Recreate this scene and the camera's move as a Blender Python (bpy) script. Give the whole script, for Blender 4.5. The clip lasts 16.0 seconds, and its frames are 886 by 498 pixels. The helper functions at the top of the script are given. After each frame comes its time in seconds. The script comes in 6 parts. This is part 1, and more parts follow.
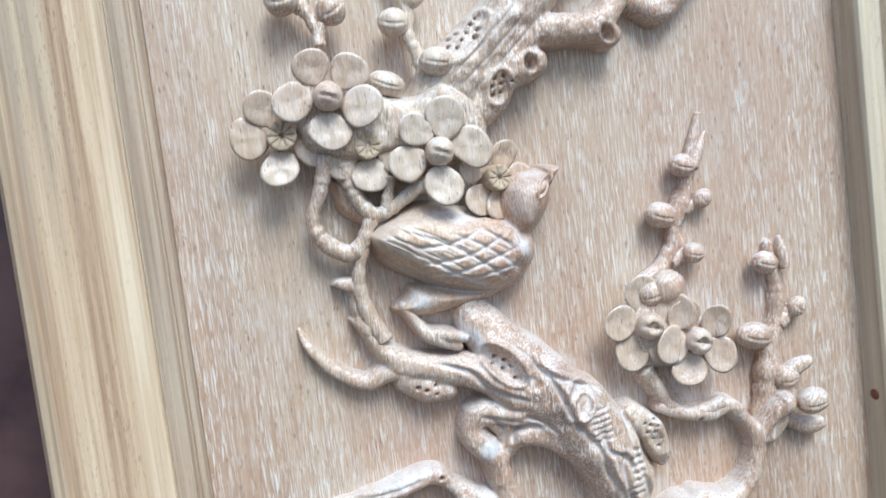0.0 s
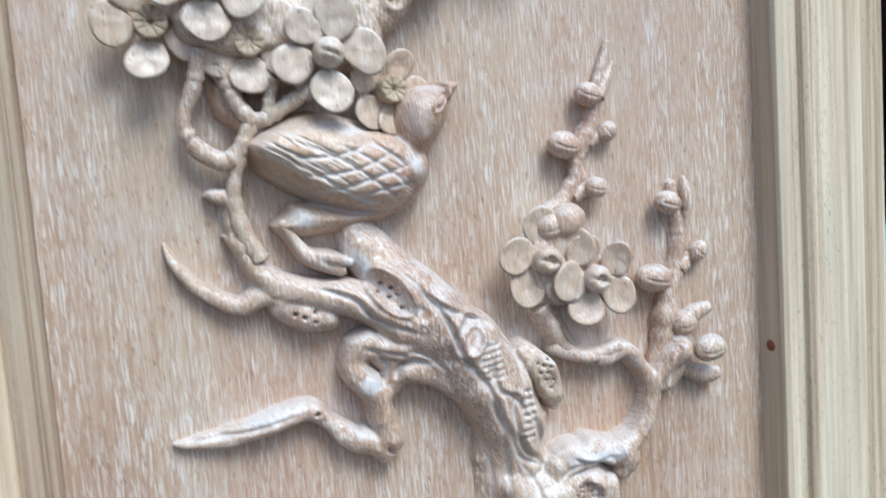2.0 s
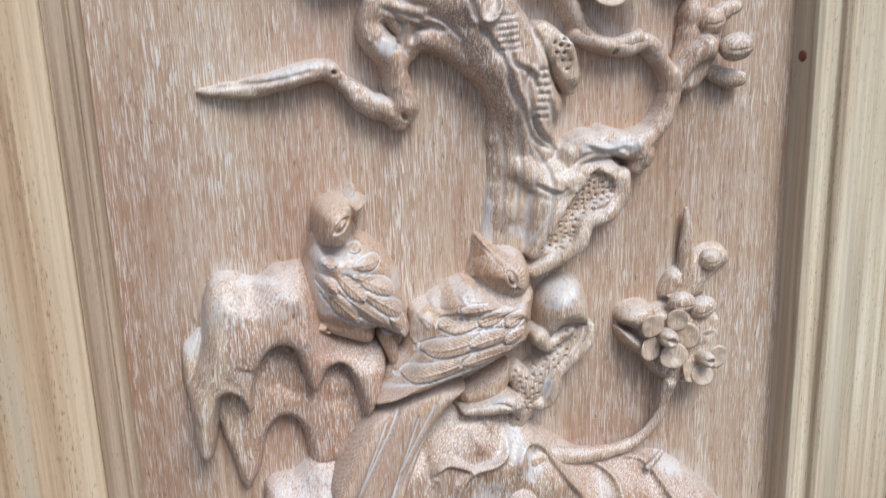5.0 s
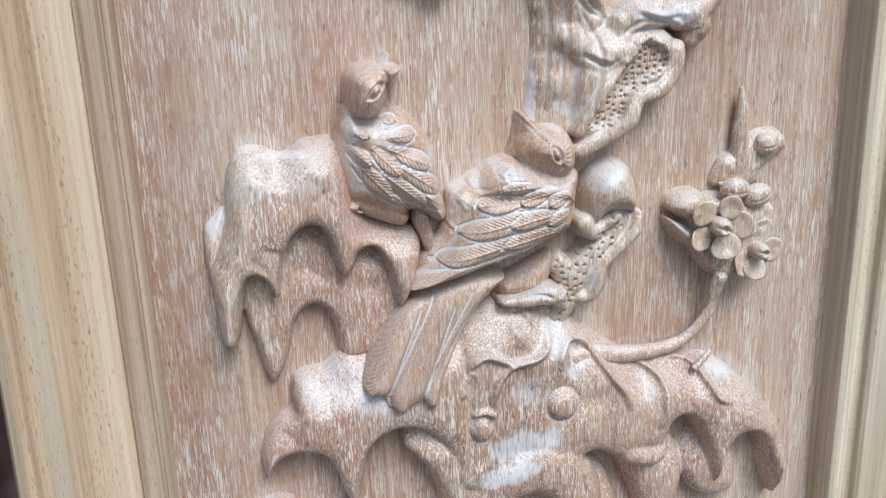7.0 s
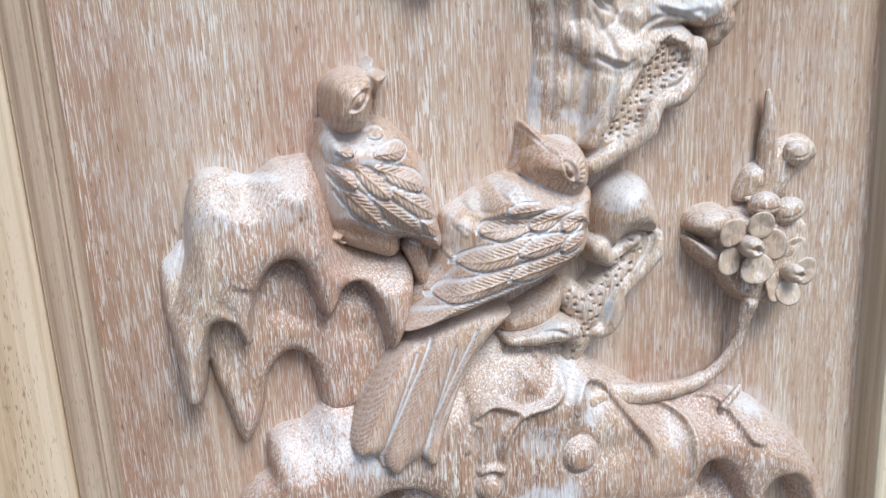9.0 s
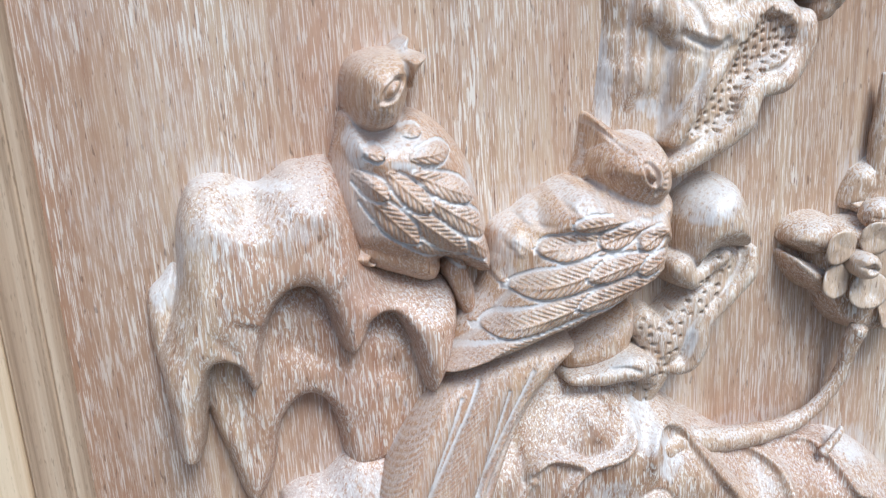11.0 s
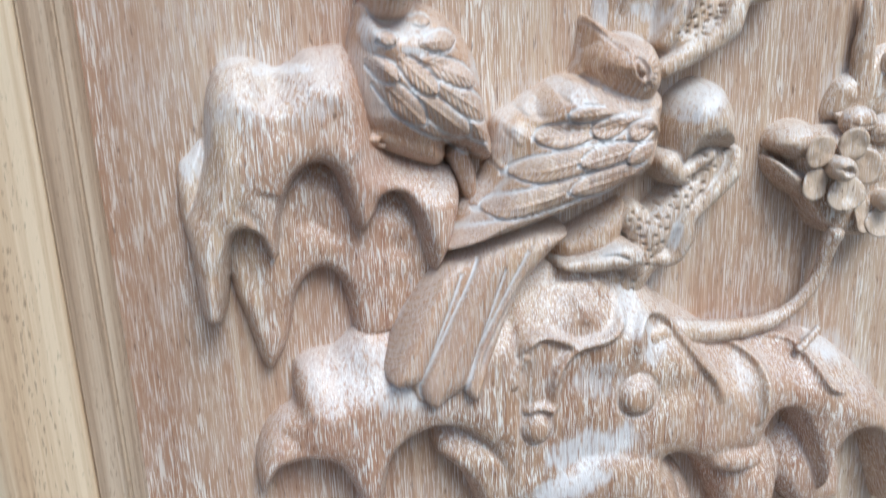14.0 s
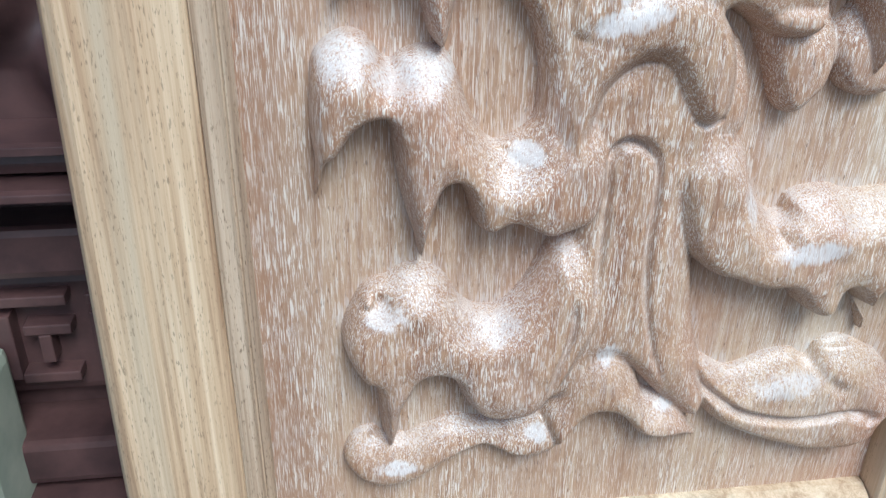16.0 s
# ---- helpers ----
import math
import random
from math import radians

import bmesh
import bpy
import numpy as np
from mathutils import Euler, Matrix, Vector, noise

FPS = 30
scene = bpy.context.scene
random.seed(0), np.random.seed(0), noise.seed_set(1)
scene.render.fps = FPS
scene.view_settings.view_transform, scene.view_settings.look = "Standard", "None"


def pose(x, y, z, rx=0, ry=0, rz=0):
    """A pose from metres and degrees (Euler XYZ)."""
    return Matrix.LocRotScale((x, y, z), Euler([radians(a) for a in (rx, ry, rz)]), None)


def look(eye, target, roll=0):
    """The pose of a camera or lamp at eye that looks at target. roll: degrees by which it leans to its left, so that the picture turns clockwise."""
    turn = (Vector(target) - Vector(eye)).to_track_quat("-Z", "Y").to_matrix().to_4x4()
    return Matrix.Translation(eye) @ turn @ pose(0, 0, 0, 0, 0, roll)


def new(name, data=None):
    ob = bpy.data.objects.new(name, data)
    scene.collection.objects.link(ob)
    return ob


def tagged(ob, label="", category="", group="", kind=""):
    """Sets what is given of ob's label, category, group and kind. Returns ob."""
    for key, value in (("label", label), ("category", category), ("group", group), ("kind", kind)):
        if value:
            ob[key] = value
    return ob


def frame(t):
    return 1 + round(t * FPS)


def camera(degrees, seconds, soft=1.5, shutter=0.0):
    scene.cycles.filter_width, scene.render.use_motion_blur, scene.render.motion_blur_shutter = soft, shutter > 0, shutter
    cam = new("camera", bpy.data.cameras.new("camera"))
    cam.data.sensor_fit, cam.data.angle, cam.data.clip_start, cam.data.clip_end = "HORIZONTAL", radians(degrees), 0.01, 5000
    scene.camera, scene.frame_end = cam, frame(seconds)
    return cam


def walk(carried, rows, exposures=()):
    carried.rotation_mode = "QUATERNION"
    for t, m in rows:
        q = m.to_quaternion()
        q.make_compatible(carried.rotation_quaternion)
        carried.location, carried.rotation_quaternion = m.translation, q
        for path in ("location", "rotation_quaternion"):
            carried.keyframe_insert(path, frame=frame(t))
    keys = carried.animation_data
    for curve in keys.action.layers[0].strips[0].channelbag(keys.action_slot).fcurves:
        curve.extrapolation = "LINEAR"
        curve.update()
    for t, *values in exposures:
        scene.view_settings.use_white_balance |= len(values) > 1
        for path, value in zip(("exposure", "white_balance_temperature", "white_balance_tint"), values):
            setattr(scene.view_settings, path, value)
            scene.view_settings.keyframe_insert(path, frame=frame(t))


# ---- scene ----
cam = camera(55.0, 16.0, soft=1.25, shutter=0.4)
PATH = [
    (0, (-0.111, -0.345, 0.652), (0.275, 1.609, 0.476), -7.1),
    (0.5, (-0.113, -0.347, 0.657), (0.355, 1.591, 0.509), -6.6),
    (1, (-0.126, -0.346, 0.654), (0.381, 1.583, 0.504), -5.5),
    (1.5, (-0.118, -0.338, 0.648), (0.415, 1.583, 0.481), -4.9),
    (2, (-0.099, -0.324, 0.620), (0.481, 1.579, 0.414), -4.1),
    (2.5, (-0.084, -0.322, 0.611), (0.522, 1.567, 0.358), -4.0),
    (3, (-0.08, -0.326, 0.604), (0.497, 1.568, 0.326), -3.6),
    (3.5, (-0.085, -0.339, 0.563), (0.419, 1.569, 0.239), -2.0),
    (4, (-0.078, -0.347, 0.550), (0.371, 1.562, 0.160), -1.7),
    (4.5, (-0.083, -0.348, 0.542), (0.333, 1.558, 0.103), -2.1),
    (5, (-0.086, -0.348, 0.539), (0.306, 1.554, 0.063), -2.0),
    (5.2, (-0.088, -0.344, 0.532), (0.3, 1.549, 0.016), -1.6),
    (7.5, (-0.097, -0.323, 0.498), (0.271, 1.564, -0.053), -2.0),
    (8, (-0.094, -0.296, 0.500), (0.332, 1.576, -0.059), -3.2),
    (8.5, (-0.094, -0.294, 0.495), (0.36, 1.582, -0.027), -3.1),
    (9, (-0.098, -0.286, 0.490), (0.352, 1.598, -0.007), -3.0),
    (9.2, (-0.099, -0.278, 0.485), (0.341, 1.611, -0.003), -3.3),
    (11.3, (-0.092, -0.23, 0.487), (0.317, 1.652, -0.053), -3.5),
    (11.5, (-0.09, -0.231, 0.487), (0.317, 1.649, -0.061), -3.6),
    (12, (-0.091, -0.23, 0.485), (0.322, 1.648, -0.065), -3.6),
    (12.5, (-0.094, -0.228, 0.484), (0.317, 1.651, -0.064), -3.4),
    (13, (-0.095, -0.23, 0.487), (0.314, 1.649, -0.062), -3.5),
    (13.5, (-0.092, -0.237, 0.491), (0.31, 1.642, -0.062), -3.2),
    (14, (-0.098, -0.259, 0.465), (0.274, 1.622, -0.102), -2.2),
    (14.5, (-0.096, -0.276, 0.438), (0.24, 1.556, -0.292), -0.5),
    (15, (-0.109, -0.282, 0.392), (0.214, 1.531, -0.386), 0.0),
    (15.5, (-0.111, -0.295, 0.370), (0.144, 1.481, -0.514), 0.9),
    (16, (-0.116, -0.303, 0.371), (0.139, 1.45, -0.557), 1.0),
]
walk(cam, [(t, look(eye, target, roll)) for t, eye, target, roll in PATH], exposures=[(0.0, 0.82, 5400, 0), (1.0, 0.86, 5330, 0), (2.0, 0.66, 5400, 1), (3.0, 0.54, 5900, 4), (5.0, 0.43, 5920, 6), (7.5, 0.57, 5650, 4), (9.0, 0.62, 5620, 4), (12.5, 0.64, 5640, 4), (14.5, 0.54, 5620, 2), (15.0, 0.56, 5620, 2), (15.5, 0.71, 5650, 2), (16.0, 0.65, 5650, 2)])

# ---- light: an open, softly overcast yard ----
world = bpy.data.worlds.new("sky")
scene.world = world
world.use_nodes = True
wn = world.node_tree
sky = wn.nodes.new("ShaderNodeTexSky")
sky.sky_type, sky.sun_disc = 'NISHITA', False
sky.sun_elevation, sky.sun_rotation = radians(57), radians(160)
sky.dust_density = 3.0
wn.links.new(sky.outputs[0], wn.nodes["Background"].inputs[0])
wn.nodes["Background"].inputs[1].default_value = 0.10
sun = new("sun", bpy.data.lights.new("sun", 'SUN'))
sun.data.energy, sun.data.angle, sun.data.color = 1.9, radians(26), (1.0, 0.99, 0.97)
sun.matrix_world = look((0.8, -2.6, 3.6), (0, 0, 0.4))


# ---- materials ----
def nodes(name, rough=0.6):
    mat = bpy.data.materials.new(name)
    mat.use_nodes = True
    nt = mat.node_tree
    bsdf = nt.nodes["Principled BSDF"]
    bsdf.inputs["Roughness"].default_value = rough
    bsdf.inputs["Specular IOR Level"].default_value = 0.45
    return mat, nt, bsdf


def noise_node(nt, scale, detail=3.0, rough=0.55, stretch=(1, 1, 1)):
    geo = nt.nodes.new("ShaderNodeNewGeometry")
    mapping = nt.nodes.new("ShaderNodeMapping")
    mapping.inputs["Scale"].default_value = stretch
    tex = nt.nodes.new("ShaderNodeTexNoise")
    tex.inputs["Scale"].default_value, tex.inputs["Detail"].default_value, tex.inputs["Roughness"].default_value = scale, detail, rough
    nt.links.new(geo.outputs["Position"], mapping.inputs["Vector"])
    nt.links.new(mapping.outputs[0], tex.inputs["Vector"])
    return tex.outputs["Fac"]


def ramp(nt, value, stops):
    node = nt.nodes.new("ShaderNodeValToRGB")
    el = node.color_ramp.elements
    while len(el) < len(stops):
        el.new(0.5)
    for e, (p, c) in zip(el, stops):
        e.position = p
        e.color = (*c, 1) if len(c) == 3 else c
    nt.links.new(value, node.inputs[0])
    return node.outputs[0]


def span(nt, value, a, b, lo=0.0, hi=1.0):
    node = nt.nodes.new("ShaderNodeMapRange")
    node.inputs[1].default_value, node.inputs[2].default_value = a, b
    node.inputs[3].default_value, node.inputs[4].default_value = lo, hi
    nt.links.new(value, node.inputs[0])
    return node.outputs[0]


def mixed(nt, fac, a, b):
    node = nt.nodes.new("ShaderNodeMix")
    node.data_type = 'RGBA'
    if isinstance(fac, float):
        node.inputs[0].default_value = fac
    else:
        nt.links.new(fac, node.inputs[0])
    for sock, v in ((node.inputs[6], a), (node.inputs[7], b)):
        if isinstance(v, tuple):
            sock.default_value = (*v, 1)
        else:
            nt.links.new(v, sock)
    return node.outputs[2]


def times(nt, a, b, op='MULTIPLY'):
    node = nt.nodes.new("ShaderNodeMath")
    node.operation = op
    node.use_clamp = op != 'ADD'
    for sock, v in ((node.inputs[0], a), (node.inputs[1], b)):
        if isinstance(v, float):
            sock.default_value = v
        else:
            nt.links.new(v, sock)
    return node.outputs[0]


def bumped(nt, bsdf, value, strength, distance=0.0006):
    b = nt.nodes.new("ShaderNodeBump")
    b.inputs["Strength"].default_value, b.inputs["Distance"].default_value = strength, distance
    nt.links.new(value, b.inputs["Height"])
    nt.links.new(b.outputs[0], bsdf.inputs["Normal"])


def limed_wood(name, dark, mid, light, lime=0.7, dust=0.5, least=0.12, dash=0.1, red=0.5, heart=False, vary=0.0):
    """Raw open-pored timber with upright grain, white filler left in pores and tool cuts, and pale sanding dust lying on ledges."""
    mat, nt, bsdf = nodes(name, 0.42)
    bsdf.inputs["Specular IOR Level"].default_value = 0.6
    broad = noise_node(nt, 16, 4, 0.6, (1, 1, 0.14))
    streak = noise_node(nt, 420, 4, 0.7, (1, 1, 0.025))
    col = ramp(nt, times(nt, times(nt, broad, 0.5), times(nt, streak, 0.5), 'ADD'), [(0.38, dark), (0.5, mid), (0.62, light)])
    hue = noise_node(nt, 11, 3, 0.6, (1, 1, 0.35))
    col = mixed(nt, span(nt, hue, 0.47, 0.66, 0.0, red), col, (0.40, 0.195, 0.125))
    if vary:
        # every piece its own shade
        info = nt.nodes.new("ShaderNodeObjectInfo")
        col = mixed(nt, times(nt, info.outputs["Random"], vary), col, (0.46, 0.30, 0.19))
    if heart:
        # a band of darker heartwood down one side of the board
        place = nt.nodes.new("ShaderNodeSeparateXYZ")
        nt.links.new(nt.nodes.new("ShaderNodeNewGeometry").outputs["Position"], place.inputs[0])
        across = times(nt, place.outputs[0], times(nt, noise_node(nt, 24, 3, 0.6, (1, 1, 0.12)), 0.06), 'ADD')
        band = times(nt, span(nt, across, -0.075, -0.112), span(nt, place.outputs[2], 0.62, 0.40))
        col = mixed(nt, times(nt, band, 0.75), col, (0.30, 0.165, 0.10))
        col = mixed(nt, span(nt, place.outputs[2], 0.48, 0.66, 0.0, 0.45), col, (0.52, 0.40, 0.285))
    patch = noise_node(nt, 42, 3, 0.6, (1, 1, 0.22))
    share = span(nt, patch, 0.36, 0.60, least, lime)
    # short filled pores, and thin filled lines that follow the grain
    pore = noise_node(nt, 1700, 1.0, 0.5, (1, 1, dash))
    fine = noise_node(nt, 3300, 1.0, 0.5, (1, 1, dash * 0.7))
    lines = noise_node(nt, 1100, 1.0, 0.5, (1, 1, 0.012))
    near = times(nt, span(nt, lines, 0.468, 0.49), span(nt, lines, 0.51, 0.532, 1.0, 0.0))
    broken = span(nt, noise_node(nt, 1500, 2.0, 0.6, (1, 1, 0.07)), 0.47, 0.53)
    white = times(nt, span(nt, pore, 0.60, 0.635), times(nt, span(nt, fine, 0.615, 0.65, 0.0, 0.7), times(nt, near, broken), 'MAXIMUM'), 'MAXIMUM')
    col = mixed(nt, times(nt, white, share), col, (0.80, 0.75, 0.68))
    speck = noise_node(nt, 1500, 1, 0.5, (1, 1, 0.14))
    col = mixed(nt, times(nt, span(nt, speck, 0.68, 0.72), 0.7), col, (0.15, 0.08, 0.05))
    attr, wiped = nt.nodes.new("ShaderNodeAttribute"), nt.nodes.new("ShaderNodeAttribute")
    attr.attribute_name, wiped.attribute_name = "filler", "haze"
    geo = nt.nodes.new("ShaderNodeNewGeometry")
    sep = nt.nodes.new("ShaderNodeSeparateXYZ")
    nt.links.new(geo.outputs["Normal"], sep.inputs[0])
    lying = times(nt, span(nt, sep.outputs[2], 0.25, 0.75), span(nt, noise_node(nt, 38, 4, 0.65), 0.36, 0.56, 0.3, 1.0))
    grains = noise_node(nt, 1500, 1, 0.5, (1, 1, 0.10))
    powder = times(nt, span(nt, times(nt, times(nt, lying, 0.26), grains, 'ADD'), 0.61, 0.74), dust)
    smear = times(nt, span(nt, noise_node(nt, 22, 5, 0.7), 0.5, 0.75), span(nt, noise_node(nt, 1100, 2, 0.6, (1, 1, 0.1)), 0.42, 0.6, 0.0, 0.4))
    fleck = noise_node(nt, 1200, 1.5, 0.5, (1, 1, 0.12))
    veil = times(nt, span(nt, times(nt, wiped.outputs["Fac"], times(nt, fleck, 1.8), 'ADD'), 1.18, 1.75), 0.75)
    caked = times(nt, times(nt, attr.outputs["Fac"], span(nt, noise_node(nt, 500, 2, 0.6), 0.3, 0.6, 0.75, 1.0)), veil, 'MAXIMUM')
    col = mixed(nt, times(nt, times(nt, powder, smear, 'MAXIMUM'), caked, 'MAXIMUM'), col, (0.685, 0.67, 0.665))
    nt.links.new(col, bsdf.inputs["Base Color"])
    bumped(nt, bsdf, times(nt, times(nt, pore, fine, 'ADD'), times(nt, streak, 0.6), 'ADD'), 0.3, 0.0004)
    return mat


def pale_wood(name, dark, mid, light, pores=0.8):
    """Planed yellowish timber with long upright streaks and short dark pores."""
    mat, nt, bsdf = nodes(name, 0.55)
    broad = noise_node(nt, 70, 4, 0.6, (1, 1, 0.025))
    streak = noise_node(nt, 420, 4, 0.7, (1, 1, 0.015))
    col = ramp(nt, times(nt, times(nt, broad, 0.6), times(nt, streak, 0.4), 'ADD'), [(0.39, dark), (0.5, mid), (0.60, light)])
    tint = noise_node(nt, 9, 2, 0.5, (1, 1, 0.3))
    col = mixed(nt, span(nt, tint, 0.46, 0.68, 0.0, 0.55), col, (0.50, 0.325, 0.195))
    grey = noise_node(nt, 55, 3, 0.6, (1, 1, 0.05))
    col = mixed(nt, span(nt, grey, 0.52, 0.66, 0.0, 0.5), col, (0.40, 0.34, 0.25))
    pore = noise_node(nt, 1900, 1, 0.5, (1, 1, 0.15))
    field = noise_node(nt, 60, 2, 0.5, (1, 1, 0.04))
    col = mixed(nt, times(nt, span(nt, pore, 0.635, 0.69), span(nt, field, 0.42, 0.6, 0.2 * pores, pores)), col, (0.13, 0.085, 0.05))
    nt.links.new(col, bsdf.inputs["Base Color"])
    bumped(nt, bsdf, times(nt, pore, times(nt, streak, 0.8), 'ADD'), 0.2, 0.0004)
    return mat


def plain(name, a, b, scale=20, rough=0.6, stretch=(1, 1, 1), bump=0.2):
    mat, nt, bsdf = nodes(name, rough)
    n = noise_node(nt, scale, 5, 0.6, stretch)
    nt.links.new(ramp(nt, n, [(0.35, a), (0.65, b)]), bsdf.inputs["Base Color"])
    bumped(nt, bsdf, n, bump, 0.002)
    return mat


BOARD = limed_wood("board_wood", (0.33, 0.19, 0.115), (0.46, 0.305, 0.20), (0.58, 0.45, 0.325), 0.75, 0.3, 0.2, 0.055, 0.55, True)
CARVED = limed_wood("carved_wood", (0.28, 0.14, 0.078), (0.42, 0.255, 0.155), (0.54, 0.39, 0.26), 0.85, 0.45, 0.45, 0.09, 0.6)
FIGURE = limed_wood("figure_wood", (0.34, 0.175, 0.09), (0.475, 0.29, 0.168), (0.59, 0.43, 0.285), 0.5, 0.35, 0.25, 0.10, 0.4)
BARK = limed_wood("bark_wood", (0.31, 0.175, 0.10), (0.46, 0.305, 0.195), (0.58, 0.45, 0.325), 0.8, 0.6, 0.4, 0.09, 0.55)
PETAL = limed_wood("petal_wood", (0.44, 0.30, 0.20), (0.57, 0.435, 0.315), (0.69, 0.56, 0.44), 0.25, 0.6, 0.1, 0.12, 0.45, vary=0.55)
STILE = pale_wood("stile_wood", (0.38, 0.27, 0.17), (0.62, 0.50, 0.35), (0.77, 0.665, 0.50), 0.45)
STILE_TAN = pale_wood("tan_stile_wood", (0.29, 0.17, 0.095), (0.56, 0.40, 0.25), (0.74, 0.59, 0.41), 0.55)
BEAD = pale_wood("bead_wood", (0.21, 0.14, 0.095), (0.40, 0.295, 0.205), (0.56, 0.445, 0.33))
DARKWOOD = plain("stained_wood", (0.045, 0.024, 0.025), (0.105, 0.055, 0.052), 25, 0.4, (1, 1, 1))
TARP = plain("tarpaulin", (0.16, 0.42, 0.48), (0.30, 0.58, 0.64), 6, 0.5)
EARTH = plain("yard_floor", (0.06, 0.055, 0.05), (0.12, 0.11, 0.10), 3, 0.9)
BLACK = plain("black_cloth", (0.008, 0.009, 0.010), (0.02, 0.022, 0.024), 30, 0.8)
KNOT = plain("knot_wood", (0.13, 0.035, 0.015), (0.22, 0.07, 0.03), 300, 0.5)
CORE = plain("pale_core", (0.40, 0.29, 0.19), (0.60, 0.47, 0.33), 400, 0.6)


# ---- building helpers ----
def empty_thing(name, place=(0, 0, 0)):
    ob = new(name)
    ob.empty_display_size = 0.05
    ob.location = place
    return ob


def part(name, mesh, material, parent=None, label=""):
    if isinstance(mesh, bmesh.types.BMesh):
        bm, mesh = mesh, bpy.data.meshes.new(name)
        bmesh.ops.recalc_face_normals(bm, faces=bm.faces)
        bm.to_mesh(mesh)
        bm.free()
    mesh.materials.append(material)
    ob = new(name, mesh)
    ob.parent = parent
    if label:
        tagged(ob, label)
    return ob


def shade(bm):
    for f in bm.faces:
        f.smooth = True
    return bm


def curve(points, closed=False, n=7):
    """A smooth line through a few guide points."""
    p = np.array(points, float)
    m = len(p)
    out = []
    for i in range(m if closed else m - 1):
        if closed:
            a, b, c, d = p[i - 1], p[i], p[(i + 1) % m], p[(i + 2) % m]
        else:
            a, b, c, d = p[max(i - 1, 0)], p[i], p[i + 1], p[min(i + 2, m - 1)]
        for s in np.arange(n) / n:
            out.append(0.5 * (2 * b + (c - a) * s + (2 * a - 5 * b + 4 * c - d) * s * s + (3 * b - a - 3 * c + d) * s ** 3))
    if not closed:
        out.append(p[-1])
    return np.array(out)


def vnoise(x, z, scale, seed=0):
    """Smooth value noise between -1 and 1, with cells of the given size in metres."""
    u, v = x / scale + 500.3 + seed * 17.1, z / scale + 300.7 + seed * 5.3
    i, j = np.floor(u).astype(np.int64), np.floor(v).astype(np.int64)
    f, g = u - i, v - j
    f, g = f * f * (3 - 2 * f), g * g * (3 - 2 * g)

    def h(a, b):
        k = (a * 374761393 + b * 668265263 + seed * 974711) & 0xFFFFFFFF
        k = ((k ^ (k >> 13)) * 1274126177) & 0xFFFFFFFF
        return ((k ^ (k >> 16)) & 0xFFFF) / 32767.5 - 1
    return (h(i, j) * (1 - f) + h(i + 1, j) * f) * (1 - g) + (h(i, j + 1) * (1 - f) + h(i + 1, j + 1) * f) * g


DUST = np.zeros((540, 200))  # where sanding dust clings to the board, in cells of 1.5 mm from its lower corner


